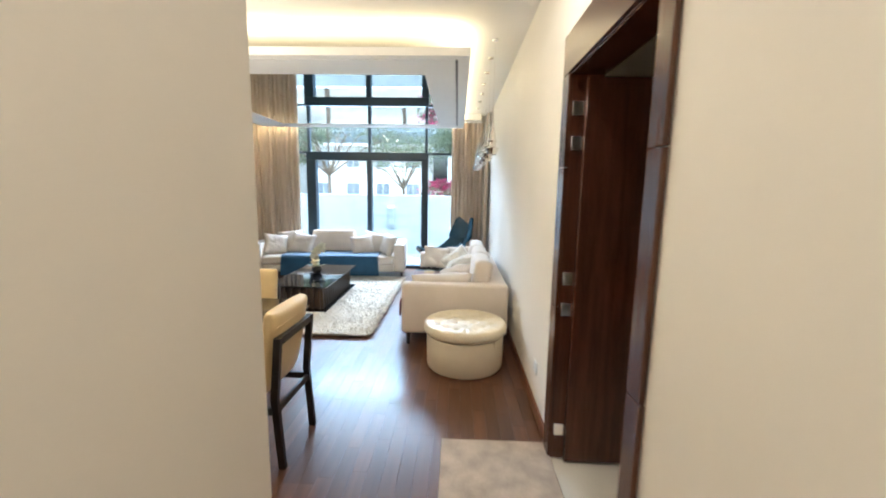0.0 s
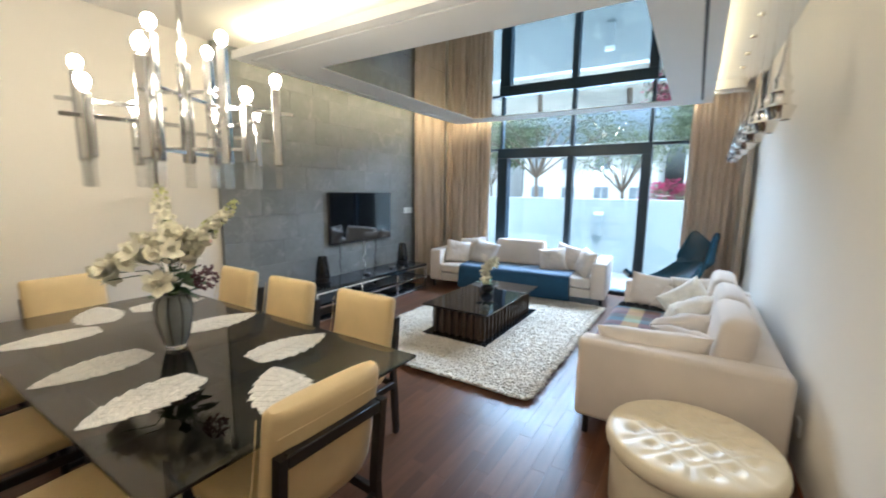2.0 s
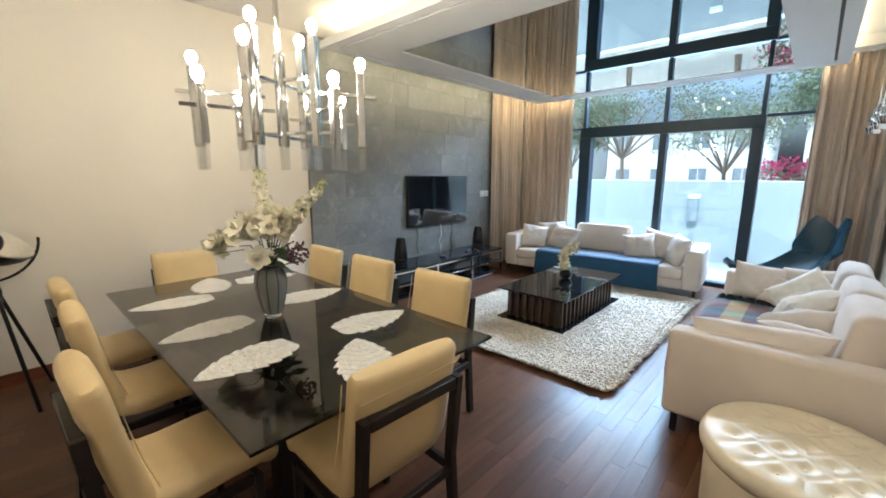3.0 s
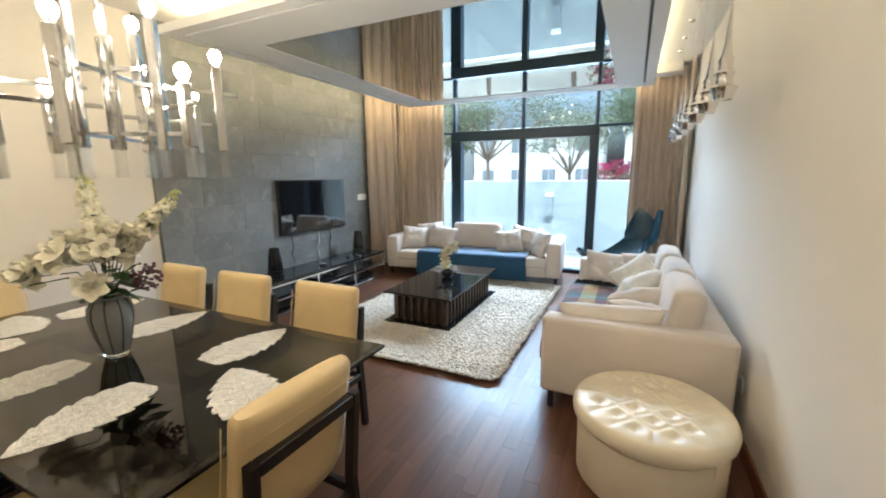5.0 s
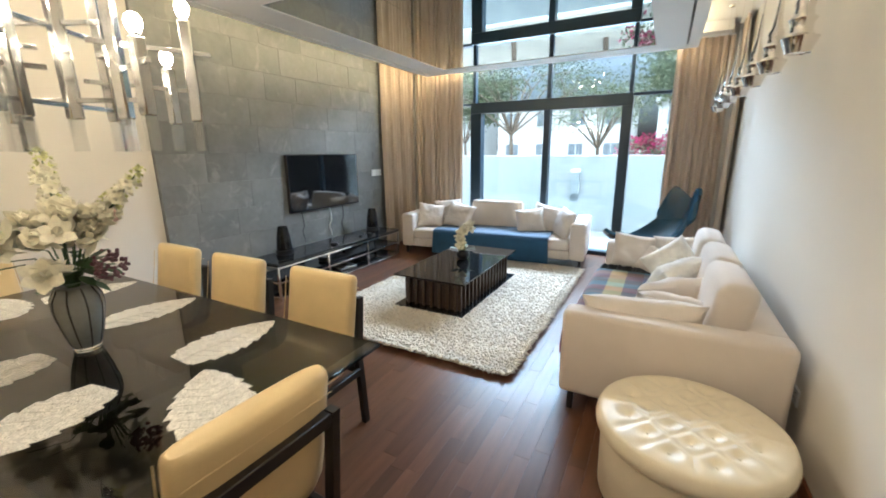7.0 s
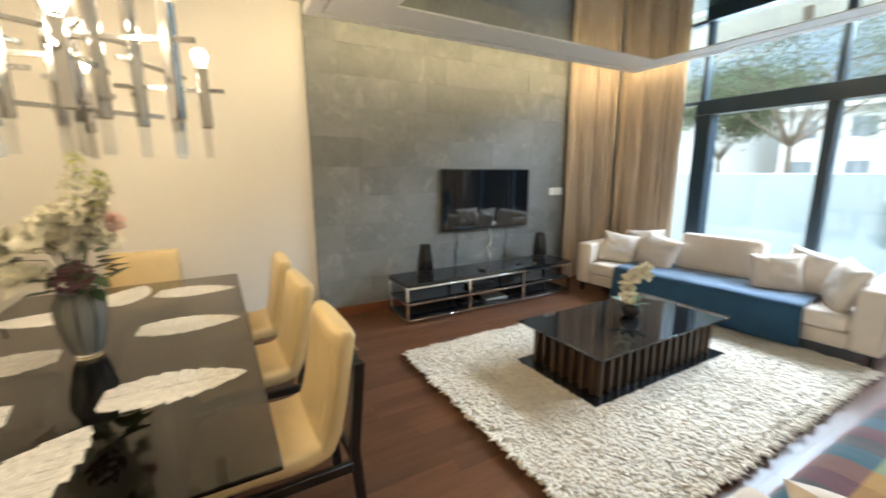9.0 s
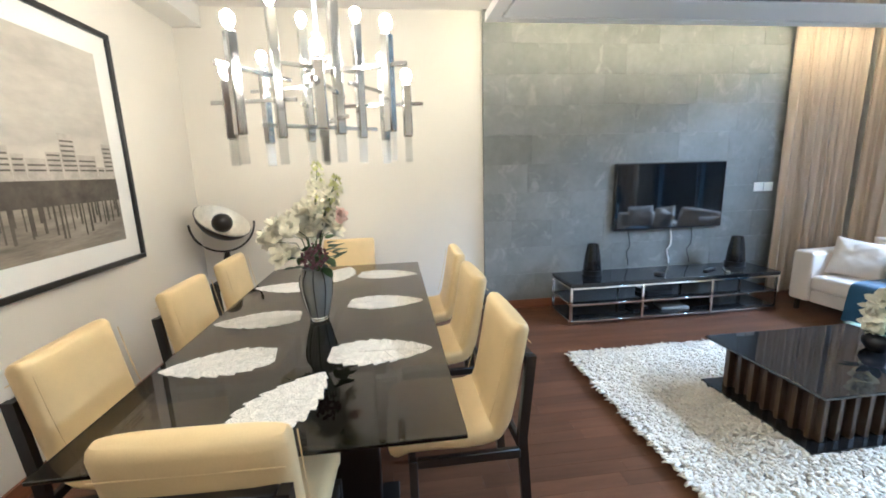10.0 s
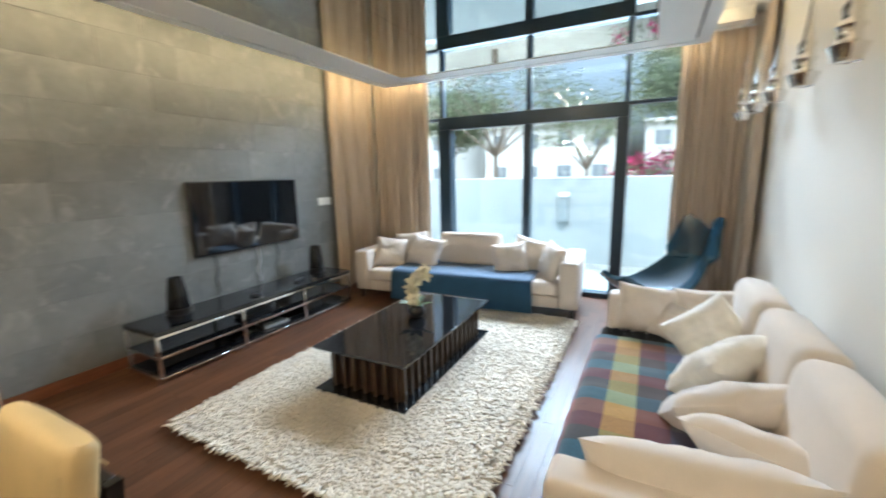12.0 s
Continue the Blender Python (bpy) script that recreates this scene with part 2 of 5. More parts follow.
def sheet(bm, fn, nu, nv, thick=0.0, closed=False):
    """A surface fn(u, v) on a grid; with a thickness it gets a back and rims."""
    g = [[bm.verts.new(fn(i / nu, j / nv)) for j in range(nv + 1)] for i in range(nu + 1)]
    for i in range(nu):
        for j in range(nv):
            bm.faces.new((g[i][j], g[i + 1][j], g[i + 1][j + 1], g[i][j + 1]))
    if thick:
        bm.normal_update()
        low = [[bm.verts.new(v.co - v.normal * thick) for v in row] for row in g]
        for i in range(nu):
            for j in range(nv):
                bm.faces.new((low[i][j], low[i][j + 1], low[i + 1][j + 1], low[i + 1][j]))
        rim = [(i, 0) for i in range(nu)] + [(nu, j) for j in range(nv)] + [(i, nv) for i in range(nu, 0, -1)] + [(0, j) for j in range(nv, 0, -1)]
        for (i, j), (k, m) in zip(rim, rim[1:] + rim[:1]):
            bm.faces.new((g[i][j], low[i][j], low[k][m], g[k][m]))
    return bm


def mesh_of(name, bm, mat, sharp=38):
    me = bpy.data.meshes.new(name)
    bmesh.ops.recalc_face_normals(bm, faces=bm.faces)
    bm.to_mesh(me)
    bm.free()
    me.materials.append(mat)
    me.shade_smooth()
    me.set_sharp_from_angle(angle=radians(sharp))
    return me


def part(name, bm, mat, parent, label="", m=None):
    ob = new(name, mesh_of(name, bm, mat))
    ob.parent = parent
    if m is not None:
        ob.matrix_basis = m
    return tagged(ob, label)


def thing(name, label, category, m, group=""):
    ob = new(name)
    ob.empty_display_size = 0.05
    ob.matrix_basis = m
    return tagged(ob, label, category, group)


def solid(name, bm, mat, label, category, m=None, group="", kind=""):
    """A thing that is one mesh."""
    ob = new(name, mesh_of(name, bm, mat))
    if m is not None:
        ob.matrix_basis = m
    return tagged(ob, label, category, group, kind)


def setting(name, bm, mat, label, category):
    return solid(name, bm, mat, label, category, kind="structure")


# ---- the room ----
XR, XL, XS = 0.80, -4.07, -4.02   # right wall, left wall, face of the slate
YW, YD, YB, XC = 8.30, 1.05, -1.60, -0.28   # window line, dining wall, end of the hall, hall's other wall
ZC, ZD = 3.05, 2.77   # ceiling, underside of the dropped panel

floor_bm = boxed(-4.3, 0.8, 0.85, 8.55, -0.12, -0.012)
box(floor_bm, XC - 0.1, 0.8, -1.8, 0.85, -0.12, -0.012)
setting("floor", floor_bm, JOINT, "dark bedding under the wooden floor planks", "floor")
bm = boxed(0.80, 0.95, -1.8, 1.385, 0, 3.2)
box(bm, 0.80, 0.95, 2.40, 8.55, 0, 3.2)
box(bm, 0.80, 0.95, 1.385, 2.40, 2.25, 3.2)
setting("wall_east", bm, WALL, "cream painted wall with a doorway", "wall")
setting("wall_west", boxed(-4.27, XL, 0.85, 8.55, 0, 3.2), WALL, "cream painted wall beside the slate cladding", "wall")
setting("wall_dining", boxed(XL, XC, 0.85, YD, 0, 3.2), WALL, "cream painted wall behind the dining chairs", "wall")
setting("wall_hall", boxed(XC - 0.15, XC, -1.8, 0.85, 0, 3.2), WALL, "cream painted wall of the entrance hall", "wall")
setting("wall_south", boxed(XC, 0.80, -1.8, YB, 0, 3.2), WALL, "cream painted end wall of the hall", "wall")
bm = boxed(XL, -3.2, YW - 0.04, YW + 0.25, 0, 3.2)
box(bm, 0.45, 0.80, YW - 0.04, YW + 0.25, 0, 3.2)
setting("wall_north", bm, WALL, "painted wall piers beside the tall window", "wall")
setting("ceiling", boxed(-4.3, 0.98, -1.8, 8.56, ZC, 3.25), CEIL, "white painted plaster ceiling", "ceiling")
setting("ceiling_bulkhead", boxed(XL, -2.7, YD, 1.30, 2.87, ZC - 0.004), CEIL, "white plaster bulkhead with an air vent", "bulkhead")
setting("curtain_pelmet", boxed(0.30, 0.62, 7.99, 8.28, 2.93, ZC - 0.004), CEIL, "white plaster pelmet above the curtain", "pelmet")

# dropped panel: a white ring with a rim, a black air slot and a mirror
DX0, DX1, DY0, DY1 = -3.54, 0.287, 3.80, 7.97
MX0, MX1, MY0, MY1 = -3.03, -0.16, 4.40, 7.62
panel = thing("dropped_ceiling_panel", "white dropped ceiling panel with a bronze mirror and air slots", "ceiling panel", pose(0, 0, 0))
bm = bmesh.new()
SL, SW = 0.11, 0.024


def ring(bm, a, b, z0, z1):
    """A flat rectangular ring between two rectangles (x0, x1, y0, y1)."""
    box(bm, a[0], a[1], a[2], b[2], z0, z1)
    box(bm, a[0], a[1], b[3], a[3], z0, z1)
    box(bm, a[0], b[0], b[2], b[3], z0, z1)
    box(bm, b[1], a[1], b[2], b[3], z0, z1)
    return bm


R0 = (DX0, DX1, DY0, DY1)
R1 = (DX0 + SL, DX1 - SL, DY0 + SL, DY1 - SL)
R2 = (R1[0] + SW, R1[1] - SW, R1[2] + SW, R1[3] - SW)
R3 = (MX0, MX1, MY0, MY1)
part("panel_rim", ring(bmesh.new(), R0, R1, ZD, ZD + 0.07), PANEL, panel)
part("air_slot", ring(bmesh.new(), R1, R2, ZD + 0.03, ZD + 0.05), BLACKPLASTIC, panel, "black linear air slot")
part("panel_ring", ring(bmesh.new(), R2, R3, ZD, ZD + 0.07), PANEL, panel)
part("panel_back", boxed(DX0 + 0.10, DX1 - 0.10, DY0 + 0.10, DY1 - 0.10, ZD + 0.075, ZD + 0.10), PANEL, panel)
for i in range(3):
    w = (MX1 - MX0) / 3
    part("mirror_sheet", boxed(MX0 + i * w + 0.001, MX0 + (i + 1) * w - 0.001, MY0, MY1, ZD + 0.006, ZD + 0.014), MIRROR, panel, "bronze tinted mirror")
for x in (-2.6, -0.6):
    for y in (4.6, 7.4):
        part("hanger", tube(bmesh.new(), [(x, y, ZD + 0.09), (x, y, ZC - 0.002)], 0.006), CHROME, panel)

# doorway into the next room, its leaf swung away
door = thing("door_1", "dark wenge door standing open with steel hinges", "door", pose(0, 0, 0))
tagged(door, kind="structure")
for y0, y1 in ((2.385, 2.508), (1.305, 1.40)):
    for z0, z1 in ((0.0, 0.163), (0.167, 0.953), (0.957, 1.748), (1.752, 2.245)):
        part("casing_panel", boxed(0.778, 0.799, y0, y1, z0, z1, bevel=0.002), DOOR, door)
part("casing_panel", boxed(0.778, 0.799, 1.305, 2.508, 2.249, 2.46, bevel=0.002), DOOR, door)
part("jamb", boxed(0.799, 0.97, 2.385, 2.399, 0, 2.249), DOOR, door)
part("jamb", boxed(0.799, 0.97, 1.386, 1.40, 0, 2.249), DOOR, door)
part("head", boxed(0.799, 0.97, 1.40, 2.385, 2.235, 2.249), DOOR, door)
part("leaf", boxed(0.868, 1.76, 2.337, 2.378, 0.01, 2.215, bevel=0.003), DOOR, door)
for z in (0.16, 0.907, 1.088, 1.84, 2.023):
    part("hinge", boxed(0.806, 0.866, 2.368, 2.384, z, z + 0.075, bevel=0.002), CHROME, door, "brushed steel hinge")
setting("floor_next_room", boxed(0.80, 3.3, 0.4, 3.3, -0.12, -0.002), TILE, "cream tiles in the next room", "floor")
bm = boxed(3.3, 3.4, 0.4, 3.3, 0, 3.05)
box(bm, 0.95, 3.4, 0.3, 0.4, 0, 3.05)
box(bm, 0.95, 3.4, 3.3, 3.4, 0, 3.05)
setting("wall_next_room", bm, WALL, "cream painted walls of the next room", "wall")
setting("ceiling_next_room", boxed(0.951, 3.4, 0.3, 3.4, 3.052, 3.2), CEIL, "white ceiling of the next room", "ceiling")

# skirtings
bm = boxed(0.785, 0.799, 2.512, 8.2, 0.001, 0.10, bevel=0.003)
box(bm, 0.785, 0.799, -1.58, 1.301, 0.001, 0.10, bevel=0.003)
box(bm, XL + 0.001, XL + 0.016, 1.07, 3.87, 0.001, 0.10, bevel=0.003)
box(bm, XL + 0.018, XC - 0.002, YD + 0.001, YD + 0.016, 0.001, 0.10, bevel=0.003)
box(bm, XC + 0.001, XC + 0.015, -1.58, 1.04, 0.001, 0.10, bevel=0.003)
setting("baseboard", bm, SKIRT, "red-brown wooden skirting along the walls", "skirting")

# window wall: dark aluminium with a wide sliding door and lights above
win = thing("window_1", "tall dark aluminium window with a glazed sliding door", "window", pose(0, YW, 0))
tagged(win, kind="structure")
for x0, x1, z0, z1, d in ((-3.20, -3.14, 0, 3.05, 0.05), (-2.845, -2.66, 0, 2.17, 0.08), (-2.82, -2.77, 2.335, 3.05, 0.05), (-1.625, -1.53, 0.03, 2.17, 0.07), (-1.60, -1.54, 2.335, 3.05, 0.05), (-0.53, -0.395, 0, 2.17, 0.08), (-0.46, -0.41, 2.335, 3.05, 0.05), (0.40, 0.45, 0, 3.05, 0.05)):
    part("mullion", boxed(x0, x1, -d, d, z0, z1, bevel=0.006), DARKFRAME, win)
for x0, x1, z0, z1, d in ((-2.845, -0.395, 2.17, 2.335, 0.08), (-3.14, -2.845, 2.30, 2.34, 0.045), (-0.395, 0.40, 2.30, 2.34, 0.045), (-3.14, 0.40, 3.0, 3.05, 0.04), (-2.66, -0.53, 0.0, 0.06, 0.08), (-3.14, -2.845, 0, 0.05, 0.05), (-0.395, 0.40, 0, 0.05, 0.05)):
    part("rail", boxed(x0, x1, -d, d, z0, z1, bevel=0.006), DARKFRAME, win)
for x0, x1, z0, z1 in ((-3.14, -2.845, 0.05, 2.30), (-2.66, -1.625, 0.06, 2.17), (-1.53, -0.53, 0.06, 2.17), (-0.395, 0.40, 0.05, 2.30), (-3.14, -2.82, 2.34, 3.0), (-2.77, -1.60, 2.34, 3.0), (-1.54, -0.46, 2.34, 3.0), (-0.41, 0.40, 2.34, 3.0)):
    p = part("pane", boxed(x0, x1, -0.006, 0.006, z0, z1), PANE, win)
    p.visible_shadow = False

# patio and garden wall
setting("ground", boxed(-400, 400, 10.5, 900, -0.30, -0.15), GROUND, "pale sandy ground beyond the garden wall", "ground")
setting("pavement", boxed(-9, 6, 8.56, 10.30, -0.20, -0.03), PAVING, "pale stone patio paving", "patio")
setting("garden_wall", boxed(-12, 9, 10.30, 10.50, -0.2, 1.47, bevel=0.01), RENDER, "white rendered garden wall", "garden wall")

# ---- soft furniture ----


def sweep(bm, path, hw, ht, sides=20, power=5.0, taper=1.0):
    """An upholstered slab that follows a path of (y, z), hw wide to each side, ht thick to each side, with soft edges."""
    pts = [Vector((0, y, z)) for y, z in path]
    first, last = (pts[0] - pts[1]).normalized(), (pts[-1] - pts[-2]).normalized()
    ext = [(pts[0] + first * ht * 0.5, 0.55), (pts[0] + first * ht * 0.3, 0.85)] + [(p, 1.0) for p in pts] + [(pts[-1] + last * ht * 0.3, 0.85), (pts[-1] + last * ht * 0.5, 0.55)]
    rings = []
    for i, (p, s) in enumerate(ext):
        d = (ext[min(i + 1, len(ext) - 1)][0] - ext[max(i - 1, 0)][0]).normalized()
        nrm = Vector((0, -d.z, d.y))
        ring_ = []
        for k in range(sides):
            t = 2 * math.pi * (k + 0.5) / sides
            c, s_ = math.cos(t), math.sin(t)
            q = (abs(c) ** power + abs(s_) ** power) ** (-1 / power)
            ring_.append(bm.verts.new(p + Vector((1, 0, 0)) * (c * q * (hw - (1 - s) * ht * 0.5)) + nrm * (s_ * q * ht * s)))
        rings.append(ring_)
    for r, q in zip(rings, rings[1:]):
        for k in range(sides):
            bm.faces.new((r[k], r[(k + 1) % sides], q[(k + 1) % sides], q[k]))
    bm.faces.new(rings[0][::-1])
    bm.faces.new(rings[-1])
    return bm


def pillow(w, h, t, seed=0, n=22):
    """A stuffed cushion in the xz plane, its corners drawn out and its cover creased."""
    bm = bmesh.new()
    rows = {}
    for side in (1, -1):
        for i in range(n + 1):
            for j in range(n + 1):
                u, v = 2 * i / n - 1, 2 * j / n - 1
                edge = i in (0, n) or j in (0, n)
                if edge and side < 0:
                    rows[side, i, j] = rows[1, i, j]
                    continue
                f = ((1 - u ** 4) * (1 - v ** 4)) ** 0.55 if not edge else 0
                c = noise.noise(Vector((u * 1.8 + seed * 7.3, v * 1.8, side * 2.0 + seed)))
                c2 = noise.noise(Vector((u * 5 + seed * 3.1, v * 5, side * 5.0 - seed)))
                c3 = noise.noise(Vector((u * 3 + v * 9 + seed, v * 2 - u * 6, seed * 1.7)))
                x = w / 2 * u * (1 - 0.07 * (1 - v * v))
                z = h / 2 * v * (1 - 0.07 * (1 - u * u))
                rows[side, i, j] = bm.verts.new((x, side * t / 2 * f * (1 + 0.25 * c + 0.12 * c2) + (0.006 * abs(c3) if not edge else 0) * side, z + 0.012 * c * (1 - abs(v))))
    for side in (1, -1):
        for i in range(n):
            for j in range(n):
                q = [rows[side, i, j], rows[side, i + 1, j], rows[side, i + 1, j + 1], rows[side, i, j + 1]]
                bm.faces.new(q if side < 0 else q[::-1])
    return bm


def cushion_thing(name, label, w, h, t, m, mat=None, seed=0, group="sofa cushions"):
    ob = solid(name, pillow(w, h, t, seed), mat or PILLOW, label, "cushion", m, group)
    return ob


def soft_box(bm, x0, x1, y0, y1, z0, z1, r=0.04, crown=0.0):
    box(bm, x0, x1, y0, y1, z0, z1, bevel=r, seg=4)
    return bm


def sofa(name, label, m, length, depth, arm, armh, seath, backh, legh, legmat, backcush):
    """A box sofa along x with its front at -y."""
    s = thing(name, label, "sofa", m)
    L, D = length / 2, depth
    part("base", soft_box(bmesh.new(), -L + arm, L - arm, 0.02, D - 0.02, legh, seath - 0.15, 0.02), FABRIC, s)
    part("backrest", soft_box(bmesh.new(), -L + arm, L - arm, D - 0.20, D, legh, backh, 0.035), FABRIC, s)
    for a in (-1, 1):
        x0, x1 = (-L, -L + arm) if a < 0 else (L - arm, L)
        part("armrest", soft_box(bmesh.new(), x0, x1, 0, D, legh, armh, 0.035), FABRIC, s)
    w = (2 * L - 2 * arm) / 2
    for i in range(2):
        part("seat_cushion", soft_box(bmesh.new(), -L + arm + i * w + 0.004, -L + arm + (i + 1) * w - 0.004, -0.015, D - 0.21, seath - 0.145, seath, 0.045), FABRIC, s)
    if backcush:
        w = (2 * L - 2 * arm) / backcush
        for i in range(backcush):
            c = part("back_cushion", soft_box(bmesh.new(), -w / 2 + 0.006, w / 2 - 0.006, -0.10, 0.10, 0.0, 0.47, 0.07), FABRIC, s)
            c.matrix_basis = pose(-L + arm + (i + 0.5) * w, D - 0.31, seath + 0.005, -9 - 2 * (i % 2), 0, 1.5 * (i - 1))
    for x in (-L + 0.06, L - 0.06):
        for y in (0.07, D - 0.07):
            part("leg", boxed(x - 0.018, x + 0.018, y - 0.018, y + 0.018, 0, legh + 0.01, bevel=0.003), legmat, s, "thin dark metal leg")
    return s


sofa("sofa", "oatmeal fabric sofa in front of the window", pose(-2.11, 7.14, 0, 0, 0, 4.5), 2.76, 0.90, 0.20, 0.63, 0.40, 0.50, 0.12, BLACKWOOD, 0)
SOFA1 = pose(-2.11, 7.14, 0, 0, 0, 4.5)
bigc = solid("back_cushion", soft_box(bmesh.new(), -0.41, 0.41, -0.09, 0.09, 0, 0.42, 0.06), FABRIC, "large square oatmeal back cushion on the window sofa", "cushion", SOFA1 @ pose(-0.02, 0.60, 0.40, -14, 0, 0))
for i, (x, y, z, rx, ry, rz, w) in enumerate(((-1.02, 0.34, 0.57, -22, 8, 28, 0.42), (-0.82, 0.56, 0.60, -20, -6, 12, 0.46), (-0.56, 0.42, 0.58, -28, 10, -6, 0.44), (0.56, 0.42, 0.56, -26, -8, 10, 0.42), (0.76, 0.56, 0.59, -18, 12, -10, 0.44), (1.06, 0.30, 0.58, -20, 5, -62, 0.44))):
    cushion_thing("scatter_cushion", "oatmeal scatter cushion leaning on the window sofa", w, w * 0.92, 0.17, SOFA1 @ pose(x, y, z, rx, ry, rz), seed=i)


def drape(width, path, seed, amp=0.012, thick=0.012, n=40):
    """A throw: width along x, laid along a path of (y, z)."""
    pts = [Vector((0, y, z)) for y, z in path]
    cum = [0.0]
    for a, b in zip(pts, pts[1:]):
        cum.append(cum[-1] + (b - a).length)

    def fn(u, v):
        s = v * cum[-1]
        k = max(i for i in range(len(cum) - 1) if cum[i] <= s + 1e-9)
        p = pts[k].lerp(pts[k + 1], (s - cum[k]) / (cum[k + 1] - cum[k]))
        x = (u - 0.5) * width * (1 + 0.03 * math.sin(3 * v + seed))
        w = amp * (noise.noise(Vector((x * 5, s * 4, seed))) + 0.4 * noise.noise(Vector((x * 14, s * 9, seed))))
        d = (pts[k + 1] - pts[k]).normalized()
        up = Vector((0, d.z, -d.y)) if d.y < 0 else Vector((0, -d.z, d.y))
        return Vector((x, p.y, p.z)) + up * (abs(w) + 0.004)
    return sheet(bmesh.new(), fn, n, n, thick)


solid("throw_blanket", drape(1.76, [(0.66, 0.412), (0.40, 0.414), (0.02, 0.414), (-0.03, 0.405), (-0.050, 0.37), (-0.055, 0.24), (-0.06, 0.07)], 3), NAVY, "petrol blue woven throw spread over the window sofa", "blanket", SOFA1 @ pose(0.05, 0, 0))

SOFA2 = pose(-0.362, 5.235, 0, 0, 0, -90)
sofa("sofa", "oatmeal fabric sofa against the cream wall", SOFA2, 2.25, 1.10, 0.17, 0.66, 0.41, 0.65, 0.13, BLACKWOOD, 3)


def plaid(name):
    """Woven bands of colour both ways."""
    m = bpy.data.materials.new(name)
    m.use_nodes = True
    n, l = m.node_tree.nodes, m.node_tree.links
    b = n["Principled BSDF"]
    b.inputs["Roughness"].default_value, b.inputs["Sheen Weight"].default_value = 0.95, 0.3
    co, sep = n.new("ShaderNodeTexCoord"), n.new("ShaderNodeSeparateXYZ")
    l.new(co.outputs["Object"], sep.inputs[0])
    cols = {"teal": (0.035, 0.20, 0.28), "wine": (0.27, 0.025, 0.05), "umber": (0.065, 0.04, 0.035), "straw": (0.50, 0.455, 0.22), "salmon": (0.45, 0.19, 0.13), "ochre": (0.40, 0.23, 0.06), "slate": (0.10, 0.12, 0.13)}
    outs = []
    for axis, period, order in ((0, 0.84, ("teal", "wine", "umber", "teal", "salmon", "wine", "umber")), (1, 0.84, ("wine", "slate", "straw", "umber", "teal", "ochre"))):
        sh, dv, fr, rp = n.new("ShaderNodeMath"), n.new("ShaderNodeMath"), n.new("ShaderNodeMath"), n.new("ShaderNodeValToRGB")
        sh.operation, dv.operation, fr.operation = "ADD", "DIVIDE", "FRACT"
        sh.inputs[1].default_value = (2.0, 0.18)[axis]
        dv.inputs[1].default_value = period
        l.new(sep.outputs[axis], sh.inputs[0])
        l.new(sh.outputs[0], dv.inputs[0])
        l.new(dv.outputs[0], fr.inputs[0])
        rp.color_ramp.interpolation = "CONSTANT"
        while len(rp.color_ramp.elements) < len(order):
            rp.color_ramp.elements.new(0.5)
        for i, c in enumerate(order):
            rp.color_ramp.elements[i].position = i / len(order)
            rp.color_ramp.elements[i].color = (*cols[c], 1)
        l.new(fr.outputs[0], rp.inputs[0])
        outs.append(rp.outputs[0])
    mix = n.new("ShaderNodeMix")
    mix.data_type = "RGBA"
    mix.inputs[0].default_value = 0.58
    l.new(outs[0], mix.inputs[6])
    l.new(outs[1], mix.inputs[7])
    ns = n.new("ShaderNodeTexNoise")
    ns.inputs["Scale"].default_value = 150
    l.new(co.outputs["Object"], ns.inputs["Vector"])
    mr, hv = n.new("ShaderNodeMapRange"), n.new("ShaderNodeHueSaturation")
    mr.inputs[3].default_value, mr.inputs[4].default_value = 0.5, 1.7
    l.new(ns.outputs[0], mr.inputs[0])
    hv.inputs["Saturation"].default_value = 1.2
    l.new(mr.outputs[0], hv.inputs["Value"])
    gm = n.new("ShaderNodeGamma")
    gm.inputs[1].default_value = 1.4
    l.new(mix.outputs[2], gm.inputs[0])
    l.new(gm.outputs[0], hv.inputs["Color"])
    l.new(hv.outputs[0], b.inputs["Base Color"])
    bp = n.new("ShaderNodeBump")
    bp.inputs["Strength"].default_value = 0.4
    l.new(ns.outputs[0], bp.inputs["Height"])
    l.new(bp.outputs[0], b.inputs["Normal"])
    return m


PLAID = plaid("plaid_wool")
rugthrow = thing("plaid_throw", "multicoloured plaid wool throw with dark fringe on the sofa seat", "blanket", SOFA2 @ pose(0.05, 0, -0.01))
part("cloth", drape(1.52, [(0.66, 0.432), (0.35, 0.434), (0.03, 0.434), (-0.02, 0.425), (-0.045, 0.39), (-0.048, 0.30), (-0.05, 0.22)], 8), PLAID, rugthrow)
bm = bmesh.new()
for i in range(46):
    y = 0.60 - i * 0.0135
    for k in range(3):
        x = -0.745 - 0.01 * k
        a = random.uniform(-0.02, 0.02)
        tube(bm, [(x + 0.01, y, 0.447), (x - 0.03, y + a * 0.5, 0.462 + random.uniform(0, 0.025)), (x - 0.075 - random.uniform(0, 0.03), y + a, 0.440)], 0.008, 5)
part("fringe", bm, BLACKPLASTIC, rugthrow, "dark knotted fringe")

